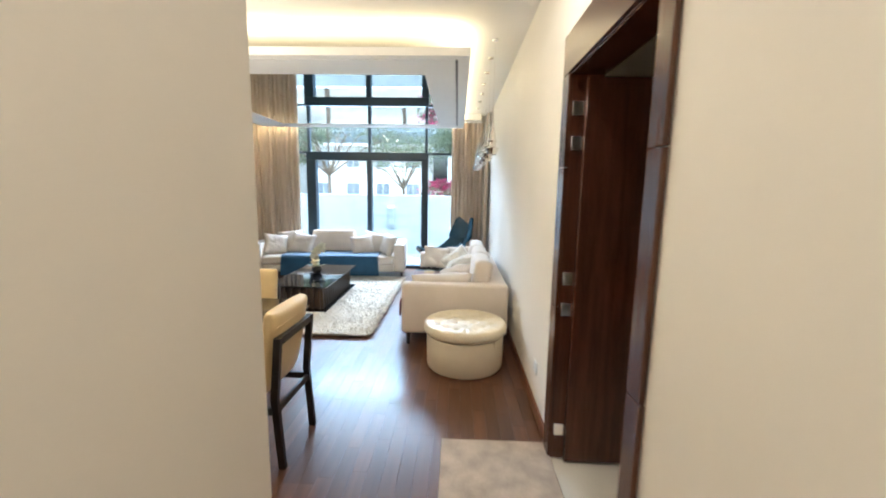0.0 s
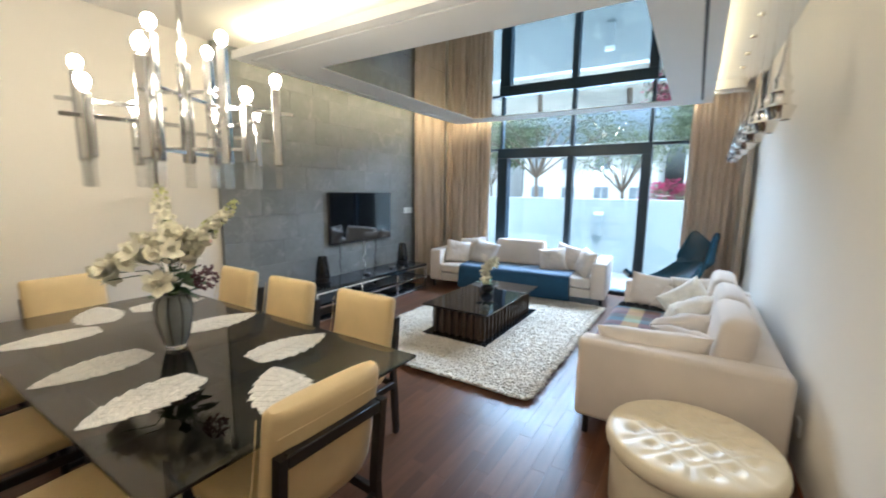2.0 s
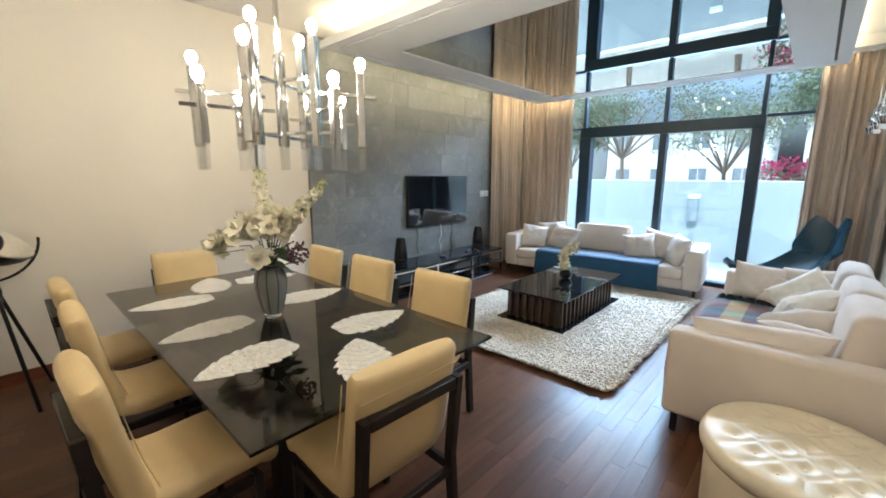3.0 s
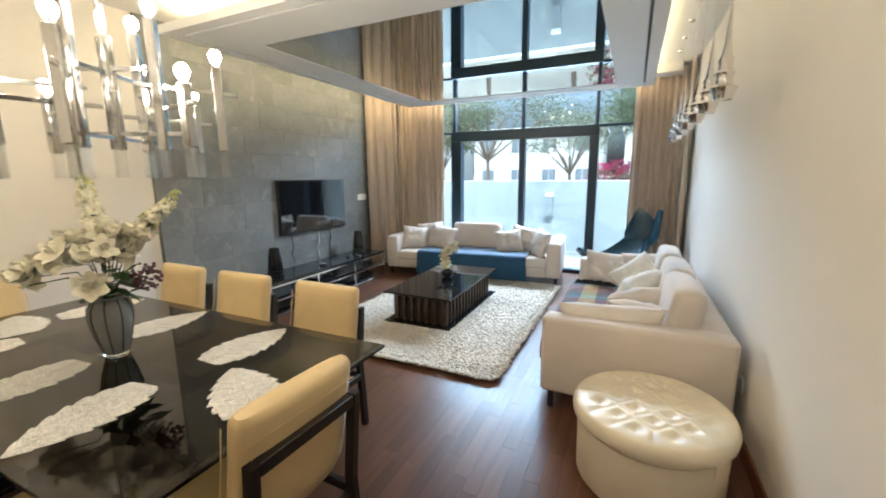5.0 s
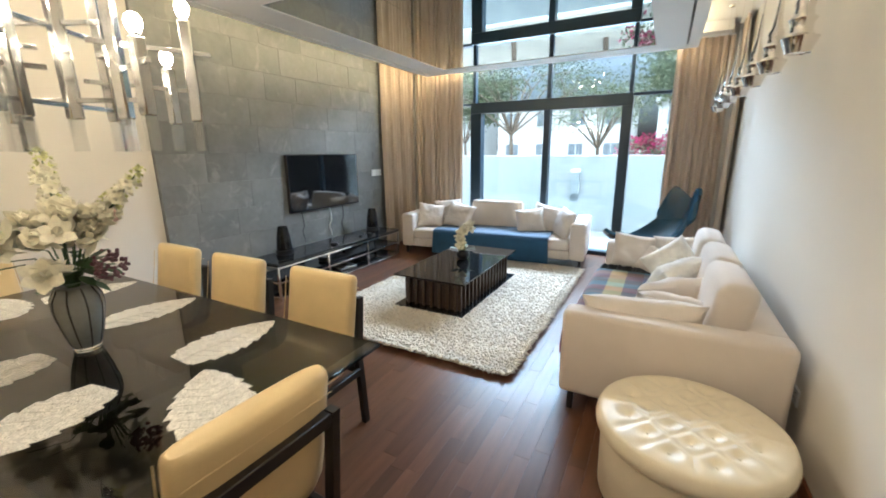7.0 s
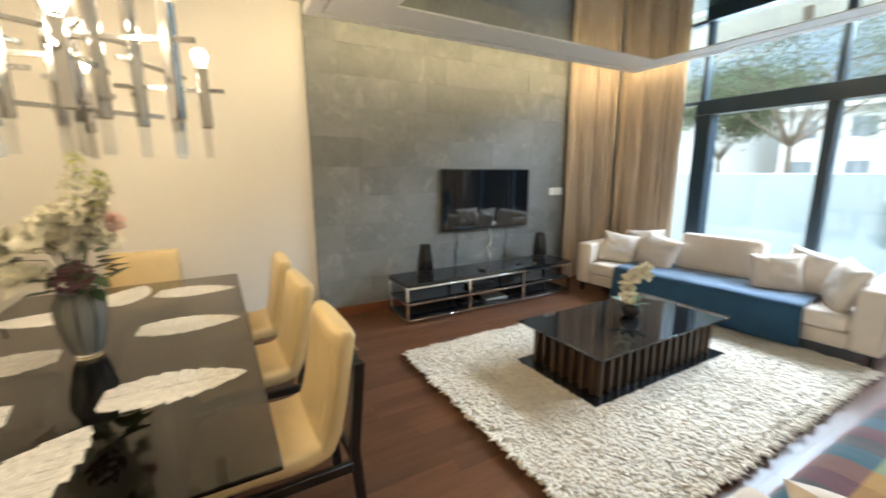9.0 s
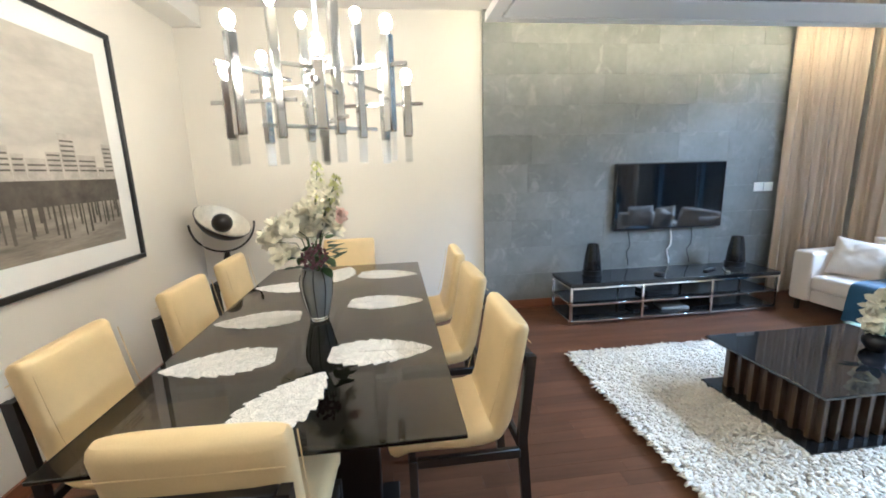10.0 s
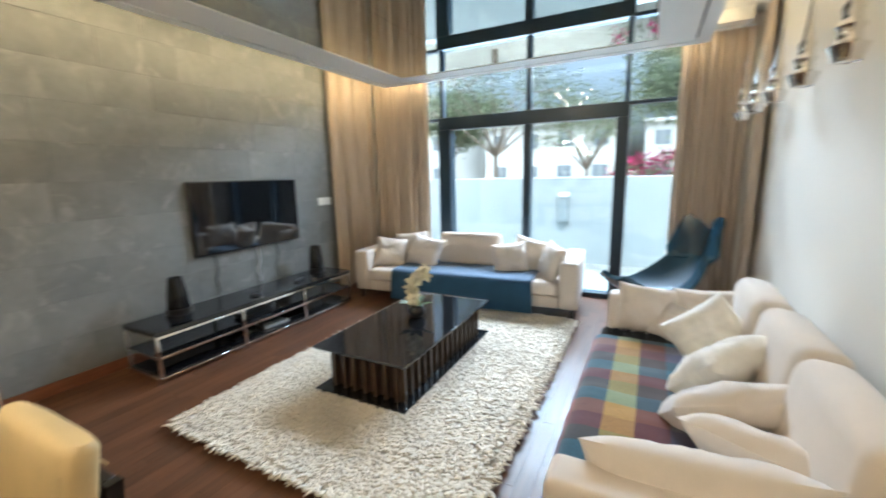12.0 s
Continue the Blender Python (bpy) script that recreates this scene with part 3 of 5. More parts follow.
# scatter cushions of the long sofa: places along it (from the near arm), across and height
for i, (x, y, z, rx, ry, rz, w, h, t, mt) in enumerate((
        (0.05, 4.37, 0.545, 22, -2, 3, 0.66, 0.40, 0.21, PILLOW), (0.32, 4.70, 0.535, 58, 4, -22, 0.54, 0.42, 0.17, PILLOW), (0.24, 4.95, 0.575, 54, -9, 14, 0.54, 0.42, 0.18, PILLOW),
        (0.23, 5.30, 0.60, 44, -10, 40, 0.41, 0.41, 0.19, FLUFF), (0.24, 5.70, 0.60, -34, 45, -30, 0.40, 0.40, 0.18, FLUFF), (0.12, 6.01, 0.525, -40, 20, -20, 0.34, 0.28, 0.12, PILLOW), (0.28, 6.10, 0.605, -16, -6, -10, 0.44, 0.36, 0.14, PILLOW), (-0.10, 6.115, 0.59, -14, 6, 6, 0.40, 0.35, 0.14, PILLOW))):
    cushion_thing("scatter_cushion", "white plush scatter cushion on the plaid throw" if mt is FLUFF else "oatmeal scatter cushion lying on the long sofa", w, h, t, pose(x, y, z, rx, ry, rz), mt, seed=20 + i)

# tufted round ottoman
ott = thing("ottoman", "round ivory leather ottoman with a deep-buttoned lid", "ottoman", pose(0.292, 3.69, 0) @ Matrix.Scale(0.955, 4))
part("drum", lathe(bmesh.new(), [(0, 0.01), (0.35, 0.01), (0.365, 0.03), (0.37, 0.30), (0.368, 0.335), (0.36, 0.34), (0, 0.34)], 64), OTTO, ott)
buttons = [(0.165 * (i + 0.5 * (j % 2)), 0.092 * j) for i in range(-3, 4) for j in range(-4, 5)]
buttons = [b for b in buttons if math.hypot(*b) < 0.325]


def lid_z(x, y):
    r = math.hypot(x, y) / 0.388
    z = 0.434 + 0.030 * max(0.0, 1 - r ** 4) ** 0.5
    dists = sorted(math.hypot(x - a, y - b) for a, b in buttons)
    fade = 1 if r < 0.85 else max(0.0, (1 - r) / 0.15)
    z -= 0.023 * math.exp(-(dists[0] / 0.040) ** 2)
    z -= 0.010 * math.exp(-((dists[1] - dists[0]) / 0.026) ** 2) * fade
    return z


bm = bmesh.new()
NR, NA = 48, 176
rings = [[bm.verts.new((0.388 * (i / NR) * math.cos(2 * math.pi * k / NA), 0.388 * (i / NR) * math.sin(2 * math.pi * k / NA), lid_z(0.388 * i / NR * math.cos(2 * math.pi * k / NA), 0.388 * i / NR * math.sin(2 * math.pi * k / NA)))) for k in range(NA)] for i in range(1, NR + 1)]
c0 = bm.verts.new((0, 0, lid_z(0, 0)))
for k in range(NA):
    bm.faces.new((c0, rings[0][k], rings[0][(k + 1) % NA]))
for r, q in zip(rings, rings[1:]):
    for k in range(NA):
        bm.faces.new((r[k], q[k], q[(k + 1) % NA], r[(k + 1) % NA]))
prev = rings[-1]
for rad, z in ((0.396, 0.415), (0.399, 0.395), (0.396, 0.372), (0.386, 0.355), (0.366, 0.347), (0.30, 0.345)):
    cur = [bm.verts.new((rad * math.cos(2 * math.pi * k / NA), rad * math.sin(2 * math.pi * k / NA), z)) for k in range(NA)]
    for k in range(NA):
        bm.faces.new((prev[k], cur[k], cur[(k + 1) % NA], prev[(k + 1) % NA]))
    prev = cur
bm.faces.new(prev[::-1])
part("lid", bm, OTTO, ott)
for a, b in buttons:
    bm = lathe(bmesh.new(), [(0, 0.004), (0.005, 0.003), (0.007, 0.000), (0.007, -0.003)], 10, (a, b, lid_z(a, b)))
    part("button", bm, OTTO, ott)
part("pull_tab", boxed(0.369, 0.376, -0.011, 0.011, 0.275, 0.352, bevel=0.002), OTTO, ott, "small leather pull tab", m=pose(0, 0, 0, 0, 0, -44))

# ---- dining chairs ----


def chair(m, seed=0):
    c = thing("dining_chair", "cream leather dining chair with a black wooden frame", "chair", m, "chairs round the dining table")
    part("seat", sweep(bmesh.new(), [(-0.27, 0.422), (-0.22, 0.44), (-0.10, 0.440), (0.02, 0.434), (0.09, 0.437), (0.15, 0.455)], 0.236, 0.052, 28, 4.0), LEATHER, c)
    part("backrest", sweep(bmesh.new(), [(0.120, 0.440), (0.158, 0.465), (0.184, 0.52), (0.205, 0.62), (0.226, 0.74), (0.244, 0.85), (0.253, 0.90)], 0.236, 0.050, 28, 4.0), LEATHER, c)
    part("seam", tube(bmesh.new(), [(-0.226, 0.2925, 0.845), (0.226, 0.2925, 0.845)], 0.0022, 6), LEATHER, c)
    for s in (-1, 1):
        part("side_seam", tube(bmesh.new(), [(s * 0.2325, 0.118, 0.52), (s * 0.2325, 0.152, 0.64), (s * 0.2325, 0.176, 0.76), (s * 0.2325, 0.196, 0.88)], 0.002, 6), LEATHER, c)
    part("back_frame", boxed(-0.202, 0.202, 0.272, 0.312, 0.742, 0.788, bevel=0.004), BLACKWOOD, c)
    for s in (-1, 1):
        bm = bmesh.new()
        pts = [(0.235, 0.296, 0.788), (0.235, 0.262, 0.42), (0.235, 0.292, 0.0)]
        for (x, y, z), (x2, y2, z2) in zip(pts, pts[1:]):
            vs = [bm.verts.new((s * (xx + ox), yy + oy, zz)) for xx, yy, zz in ((x, y, z), (x2, y2, z2)) for ox, oy in ((-0.03, -0.02), (0.0, -0.02), (0.0, 0.02), (-0.03, 0.02))]
            for a in range(4):
                b = (a + 1) % 4
                bm.faces.new((vs[a], vs[b], vs[b + 4], vs[a + 4]))
            bm.faces.new(vs[:4])
            bm.faces.new(vs[4:])
        part("leg", bm, BLACKWOOD, c)
        part("leg", boxed(s * 0.23 - 0.016, s * 0.23 + 0.016, -0.22, -0.185, 0, 0.375, bevel=0.004), BLACKWOOD, c)
        part("side_rail", boxed(s * 0.23 - 0.014, s * 0.23 + 0.014, -0.185, 0.25, 0.335, 0.378, bevel=0.004), BLACKWOOD, c)
    part("rear_rail", boxed(-0.215, 0.215, 0.255, 0.28, 0.335, 0.375, bevel=0.004), BLACKWOOD, c)
    part("front_rail", boxed(-0.215, 0.215, -0.215, -0.19, 0.335, 0.375, bevel=0.004), BLACKWOOD, c)
    return c


first = chair(pose(-1.565, 3.17, 0, 0, 0, 0))
for x, y, r in ((-2.295, 3.165, 1), (-2.975, 3.165, -1), (-1.56, 1.865, 182), (-2.355, 1.925, 179), (-3.06, 1.93, 181), (-1.07, 2.435, -92), (-3.48, 2.505, 90)):
    copy_thing(first, pose(x, y, 0, 0, 0, r))

# ---- dining table ----
tab = thing("dining_table", "smoked glass dining table on a black wooden base", "table", pose(-2.147, 2.523, 0))
part("tabletop", boxed(-1.202, 1.202, -0.608, 0.608, 0.735, 0.750, bevel=0.003), SMOKE, tab)
for s in (-1, 1):
    part("pedestal", boxed(s * 0.62 - 0.05, s * 0.62 + 0.05, -0.30, 0.30, 0.03, 0.70, bevel=0.006), BLACKWOOD, tab)
    part("foot", boxed(s * 0.62 - 0.11, s * 0.62 + 0.11, -0.38, 0.38, 0.0, 0.03, bevel=0.005), BLACKWOOD, tab)
part("stretcher", boxed(-0.57, 0.57, -0.04, 0.04, 0.60, 0.70, bevel=0.005), BLACKWOOD, tab)
for x in (-0.62, 0.62):
    for y in (-0.26, 0.26):
        part("clamp", lathe(bmesh.new(), [(0, 0.70), (0.028, 0.70), (0.028, 0.734), (0, 0.734)], 16, (x, y, 0)), CHROME, tab, "chrome clamp under the glass")

# ---- rug and coffee table ----
rug = thing("shag_rug", "ivory shag rug with thick curled pile", "rug", pose(-1.76, 5.75, 0))
RW, RL = 1.01, 1.45
part("backing", boxed(-RW + 0.01, RW - 0.01, -RL + 0.01, RL - 0.01, 0.001, 0.026, bevel=0.01), SHAG, rug)
rng = np.random.default_rng(4)
N = 36000
base = np.stack([rng.uniform(-RW, RW, N), rng.uniform(-RL, RL, N), np.full(N, 0.012)], 1)
ang = rng.normal(-1.2, 1.1, N)
# tufts at the border fall outwards
edge = np.maximum(np.abs(base[:, 0]) - (RW - 0.05), np.abs(base[:, 1]) - (RL - 0.05)) > 0
out = np.where(RW - np.abs(base[:, 0]) < RL - np.abs(base[:, 1]), np.where(base[:, 0] > 0, 0.0, np.pi), np.where(base[:, 1] > 0, np.pi / 2, -np.pi / 2))
ang = np.where(edge, out + rng.normal(0, 0.5, N), ang)
lean = rng.uniform(0.014, 0.036, N) * np.where(edge, 1.35, 1.0)
hgt = rng.uniform(0.027, 0.040, N)
dirv = np.stack([np.cos(ang), np.sin(ang), np.zeros(N)], 1)
sidev = np.stack([-np.sin(ang), np.cos(ang), np.zeros(N)], 1)
upv = np.array([0, 0, 1.0])
rad = rng.uniform(0.008, 0.0135, N)[:, None]
mid = base + dirv * (lean * 0.6)[:, None] + upv * (hgt * 0.92)[:, None]
tip = base + dirv * (lean * 1.5)[:, None] + upv * (hgt * rng.uniform(0.7, 1.0, N))[:, None]
# each yarn: a flattened four-sided strand, root, bend and blunt end
vs = np.stack([base + sidev * rad, base + dirv * rad, base - sidev * rad, base - dirv * rad,
               mid + sidev * rad, mid + upv * rad * 0.5, mid - sidev * rad, mid - upv * rad * 0.8,
               tip + sidev * rad * 0.5, tip + upv * rad * 0.3, tip - sidev * rad * 0.5, tip - upv * rad * 0.3], 1).reshape(-1, 3)
unit_faces = [(r + k, r + (k + 1) % 4, r + 4 + (k + 1) % 4, r + 4 + k) for r in (0, 4) for k in range(4)] + [(8, 9, 10, 11)]
fs = (np.array(unit_faces)[None] + 12 * np.arange(N)[:, None, None]).reshape(-1, 4).tolist()
me = bpy.data.meshes.new("pile_yarn")
me.from_pydata(vs.tolist(), [], fs)
me.materials.append(SHAG)
me.shade_smooth()
pile = new("pile_yarn", me)
pile.parent = rug
tagged(pile, "thick ivory pile", kind="stuff")

SLATWOOD = material("dark_walnut", (0.060, 0.036, 0.020), 0.32, vary=0.3, scale=6, grain=60, stretch=(1, 1, 0.2))
cof = thing("coffee_table", "black glass coffee table with a slatted dark wooden body", "coffee table", pose(-1.835, 5.775, 0.030))
part("tabletop", boxed(-0.395, 0.395, -0.755, 0.755, 0.325, 0.342, bevel=0.003), BLACKGLASS, cof)
part("base_plate", boxed(-0.385, 0.385, -0.765, 0.765, 0.0, 0.025, bevel=0.003), BLACKGLASS, cof)
part("body", boxed(-0.28, 0.28, -0.64, 0.64, 0.025, 0.325), material("dark_brown_wood", (0.045, 0.026, 0.018), 0.4, vary=0.4, scale=5, grain=40, stretch=(6, 6, 1)), cof)
for s in (-1, 1):
    for i in range(15):
        y = -0.64 + i * 1.28 / 14
        part("slat", boxed(s * 0.30 - 0.02, s * 0.30 + 0.02, y - 0.014, y + 0.014, 0.025, 0.325, bevel=0.002), SLATWOOD, cof)
    for i in range(7):
        x = -0.27 + i * 0.09
        part("slat", boxed(x - 0.014, x + 0.014, s * 0.66 - 0.02, s * 0.66 + 0.02, 0.025, 0.325, bevel=0.002), SLATWOOD, cof)

# ---- media unit and television ----
unit = thing("media_unit", "low black media unit in a chrome tube frame", "media unit", pose(-3.66, 5.73, 0))
part("top", boxed(-0.235, 0.235, -1.13, 1.13, 0.385, 0.42, bevel=0.003), BLACKGLASS, unit)
part("shelf", boxed(-0.22, 0.22, -1.12, 1.12, 0.205, 0.22), BLACKGLASS, unit)
part("shelf", boxed(-0.22, 0.22, -1.12, 1.12, 0.045, 0.06), BLACKGLASS, unit)
for x in (-0.225, 0.225):
    for y in (-1.12, -0.375, 0.375, 1.12):
        part("post", boxed(x - 0.012, x + 0.012, y - 0.012, y + 0.012, 0, 0.385, bevel=0.002), CHROME, unit)
    for z in (0.025, 0.195, 0.362):
        for y0, y1 in ((-1.108, -0.387), (-0.363, 0.363), (0.387, 1.108)):
            part("rail", boxed(x - 0.011, x + 0.011, y0, y1, z, z + 0.02, bevel=0.002), CHROME, unit)
for y in (-1.12, 1.12):
    for z in (0.025, 0.195, 0.362):
        part("cross_rail", boxed(-0.213, 0.213, y - 0.011, y + 0.011, z, z + 0.02, bevel=0.002), CHROME, unit)

tv = thing("television", "wall-mounted black flat television switched off", "television", pose(-3.99, 5.965, 1.19))
part("housing", boxed(-0.028, 0.02, -0.645, 0.645, -0.362, 0.362, bevel=0.006), BLACKPLASTIC, tv)
part("screen", boxed(0.0202, 0.0222, -0.633, 0.633, -0.342, 0.350), SCREEN, tv)

# ---- curtains ----


def curtain(name, label, p0, p1, z0, z1, folds, amp, seed):
    """A pleated curtain along the line from p0 to p1."""
    a, b = Vector((*p0, 0)), Vector((*p1, 0))
    along, L = (b - a).normalized(), (b - a).length
    out = Vector((-along.y, along.x, 0))
    cur = thing(name, label, "curtain", pose(a.x, a.y, 0))

    def fn(u, v):
        s = u + 0.02 * noise.noise(Vector((u * 6, 0, seed)))
        ph = 2 * math.pi * folds * s
        k = 0.75 + 0.5 * noise.noise(Vector((u * folds * 0.9, v * 0.7, seed + 3)))
        q = amp * k * (math.sin(ph) + 0.3 * math.sin(2.3 * ph + 1.7 + v)) * (0.8 + 0.3 * (1 - v))
        return along * (u * L + 0.012 * math.sin(ph * 1.3 + 2 * v)) + out * q + Vector((0, 0, z0 + (z1 - z0) * v))
    part("panel", sheet(bmesh.new(), fn, folds * 12, 10, 0.004), CURTAIN, cur)
    part("track", boxed(0, 1, -0.015, 0.015, 0, 0.02), WHITEPLASTIC, cur, "white curtain track", m=Matrix.Translation((0, 0, z1)) @ along.to_track_quat("X", "Z").to_matrix().to_4x4() @ Matrix.Diagonal((L, 1, 1, 1)))
    return cur


curtain("curtain", "floor-length taupe linen curtain drawn along the side wall", (-3.94, 7.25), (-3.94, 8.16), 0.02, 3.02, 10, 0.042, 1)
curtain("curtain", "floor-length taupe linen curtain gathered beside the window", (-3.88, 8.15), (-2.97, 8.15), 0.02, 3.02, 10, 0.042, 5)
curtain("curtain", "floor-length taupe linen curtain gathered by the window corner", (0.06, 8.14), (0.68, 8.14), 0.02, 2.90, 8, 0.042, 9)
curtain("curtain", "floor-length taupe linen curtain drawn along the side wall", (0.735, 8.10), (0.735, 7.72), 0.02, 3.02, 4, 0.03, 12)

# ---- chandelier ----
CX, CY = -2.02, 2.62
chan = thing("chandelier", "chrome tube chandelier with lit bulbs and clear glass rods", "chandelier", pose(CX, CY, 0))
CLEARTUBE = pane_glass("clear_tube_glass", (0.97, 0.975, 0.975), 0.10)
CLEAR = glass("clear_rod_glass", (0.95, 0.97, 0.97), ior=1.49)
part("stem", boxed(-0.011, 0.011, -0.011, 0.011, 2.16, ZC - 0.03, bevel=0.002), SATIN, chan)
part("core_tube", boxed(-0.024, 0.024, -0.024, 0.024, 1.712, 2.20, bevel=0.006), SATIN, chan)
part("canopy", lathe(bmesh.new(), [(0, ZC - 0.032), (0.065, ZC - 0.032), (0.065, ZC - 0.002), (0, ZC - 0.002)], 32), SATIN, chan)
bulb_mesh = mesh_of("bulb", lathe(bmesh.new(), [(0, 0.034), (0.012, 0.032), (0.022, 0.022), (0.027, 0.006), (0.025, -0.010), (0.017, -0.028), (0.012, -0.040)], 18), BULB)
inner = [(0.10, -0.18), (0.18, 0.10), (-0.10, 0.18), (-0.18, -0.10)]
middle = [(0.29, -0.30), (0.27, 0.33), (-0.29, 0.30), (-0.27, -0.34)]
outer = [(0.05, -0.42), (0.42, 0.06), (-0.06, 0.42), (-0.42, -0.06)]


def glass_tube(h, z0, z1):
    """A thin-walled square tube, open below."""
    bm = bmesh.new()
    for a, b in ((h, 0), (h - 0.003, 1)):
        for q in range(4):
            c0, c1 = [((-1, -1), (1, -1), (1, 1), (-1, 1))[(q + e) % 4] for e in (0, 1)]
            bm.faces.new([bm.verts.new((c[0] * a, c[1] * a, z)) for c, z in ((c0, z0), (c1, z0), (c1, z1), (c0, z1))])
    bmesh.ops.remove_doubles(bm, verts=bm.verts, dist=1e-5)
    return bm


def bar(p, q, z, over):
    """A square bar through two tubes that runs on past both."""
    d = Vector((q[0] - p[0], q[1] - p[1], 0))
    L = d.length / 2 + over
    part("cross_bar", boxed(-L, L, -0.009, 0.009, -0.009, 0.009, bevel=0.001), SATIN, chan, m=pose((p[0] + q[0]) / 2, (p[1] + q[1]) / 2, z, 0, 0, math.degrees(math.atan2(d.y, d.x))))


for ring_, z in ((inner, 2.32), (middle, 2.16), (outer, 2.02)):
    for k, (x, y) in enumerate(ring_):
        turn = math.degrees(math.atan2(y, x))
        top, end = z - 0.042, 1.708 + 0.004 * (k % 3)
        part("tube", boxed(-0.022, 0.022, -0.022, 0.022, end, top, bevel=0.006), SATIN, chan, m=pose(x, y, 0, 0, 0, turn))
        part("socket", lathe(bmesh.new(), [(0.016, top), (0.016, top + 0.012), (0.012, top + 0.014)], 14, (x, y, 0)), SATIN, chan)
        b = new("bulb", bulb_mesh)
        b.parent, b.location = chan, (x, y, z)
        tagged(b, "glowing warm bulb")
        part("glass_tube", glass_tube(0.018, 1.588, end - 0.001), CLEARTUBE, chan, "clear glass tube", m=pose(x, y, 0, 0, 0, turn))
part("glass_tube", glass_tube(0.020, 1.588, 1.711), CLEARTUBE, chan, "clear glass tube")
for k in range(4):
    bar(inner[k], middle[k], 1.98 + 0.012 * (k % 2), 0.085)
    bar(inner[k], outer[k], 1.88 + 0.012 * (k % 2), 0.085)
for k in (0, 1):
    bar(inner[k], inner[k + 2], 1.765 + 0.020 * k, 0.085)
    bar(inner[k], inner[k + 2], 2.045 + 0.020 * k, 0.012)

# ---- on the dining table ----


def leaf_mat(m, L, W, seed):
    """A leaf-shaped openwork place mat: scalloped outline with ribs."""
    pm = thing("place_mat", "silver-white leaf-shaped lace place mat on the glass table", "place mat", m, "place mats on the dining table")
    rr = random.Random(seed)
    lobes, steps = 7, 84

    def half(f, side):
        """Half the width at f, from the ragged stalk end (0) to the tip (1); each lobe swells and breaks off in a notch."""
        w = math.sin(math.pi * (0.10 + 0.90 * f) ** 0.85) ** 0.75 if f < 0.999 else 0.0
        ph = (f * lobes + 0.35 * side + 0.2 * seed) % 1.0
        return W / 2 * w * (0.84 + 0.20 * (1 - ph) ** 0.7) + 0.0015 * math.sin(70 * f + seed)
    bm = bmesh.new()
    low = {}
    for s in (-1, 0, 1):
        for z in (0.0, 0.0025):
            for k in range(steps + 1):
                f = k / steps
                low[s, z, k] = bm.verts.new((L * (f - 0.5), s * half(f, s), z))
    for k in range(steps):
        for s in (-1, 0):
            for z in (0.0, 0.0025):
                bm.faces.new((low[s, z, k], low[s, z, k + 1], low[s + 1, z, k + 1], low[s + 1, z, k]))
        for s in (-1, 1):
            bm.faces.new((low[s, 0.0, k], low[s, 0.0, k + 1], low[s, 0.0025, k + 1], low[s, 0.0025, k]))
    part("lace", bm, LACE, pm)
    rib = tube(bmesh.new(), [(-L * 0.5, 0, 0.003), (L * 0.49, 0, 0.003)], [0.004, 0.0015], 5)
    part("midrib", rib, LACE, pm)
    for k in range(1, lobes + 2):
        f = k / (lobes + 2.5)
        for s in (-1, 1):
            w = half(min(0.97, f + 0.12), s) * 0.92
            x = L * (f - 0.5)
            part("side_rib", tube(bmesh.new(), [(x, 0, 0.003), (x + L * 0.07, s * w * 0.6, 0.003), (x + L * 0.12, s * w, 0.003)], [0.002, 0.0018, 0.001], 4), LACE, pm)
    return pm


for i, (x, y, r) in enumerate(((-1.22, 2.53, 153), (-1.58, 2.855, 88), (-2.28, 2.87, 86), (-2.965, 2.875, 80), (-3.06, 2.49, 165), (-2.75, 2.165, -97), (-2.10, 2.165, -84), (-1.585, 2.165, -80))):
    leaf_mat(pose(x, y, 0.7505, 0, 0, r), 0.455, 0.265, i)

vase = thing("vase", "grey ribbed glass vase with a clear foot on the dining table", "vase", pose(-2.06, 2.505, 0.7505) @ Matrix.Scale(0.95, 4))
GREY = material("smoky_grey_glass", (0.24, 0.25, 0.235), 0.10, vary=0.15, scale=4, bump=0.02, spec=0.7)
prof = [(0.050, 0.022), (0.058, 0.04), (0.074, 0.10), (0.088, 0.17), (0.093, 0.215), (0.088, 0.255), (0.072, 0.285), (0.066, 0.30), (0.072, 0.312), (0.066, 0.312), (0.060, 0.29)]
part("body", lathe(bmesh.new(), prof, 36), GREY, vase)
part("foot", lathe(bmesh.new(), [(0, 0), (0.048, 0), (0.054, 0.008), (0.050, 0.021), (0, 0.021)], 36), CLEAR, vase, "clear glass foot")
for k in range(9):
    t = 2 * math.pi * k / 9
    part("rib", tube(bmesh.new(), [((r + 0.0015) * math.cos(t), (r + 0.0015) * math.sin(t), z) for r, z in prof[:8]], 0.0032, 6), BLACKPLASTIC, vase, "dark vertical rib")

PETAL = material("white_petal", (0.86, 0.82, 0.66), 0.6, vary=0.12, scale=30, island=0.1, bump=0.05, sheen=0.2)
PINK = material("pink_petal", (0.82, 0.58, 0.50), 0.6, vary=0.15, scale=30, island=0.12)
BERRY = material("purple_berry", (0.10, 0.035, 0.045), 0.5, vary=0.3, scale=40, island=0.3)
LEAF = material("green_leaf", (0.045, 0.10, 0.028), 0.45, vary=0.3, scale=20, island=0.3)
LIME = material("pale_green_bud", (0.58, 0.58, 0.26), 0.6, vary=0.2, scale=30, island=0.25)


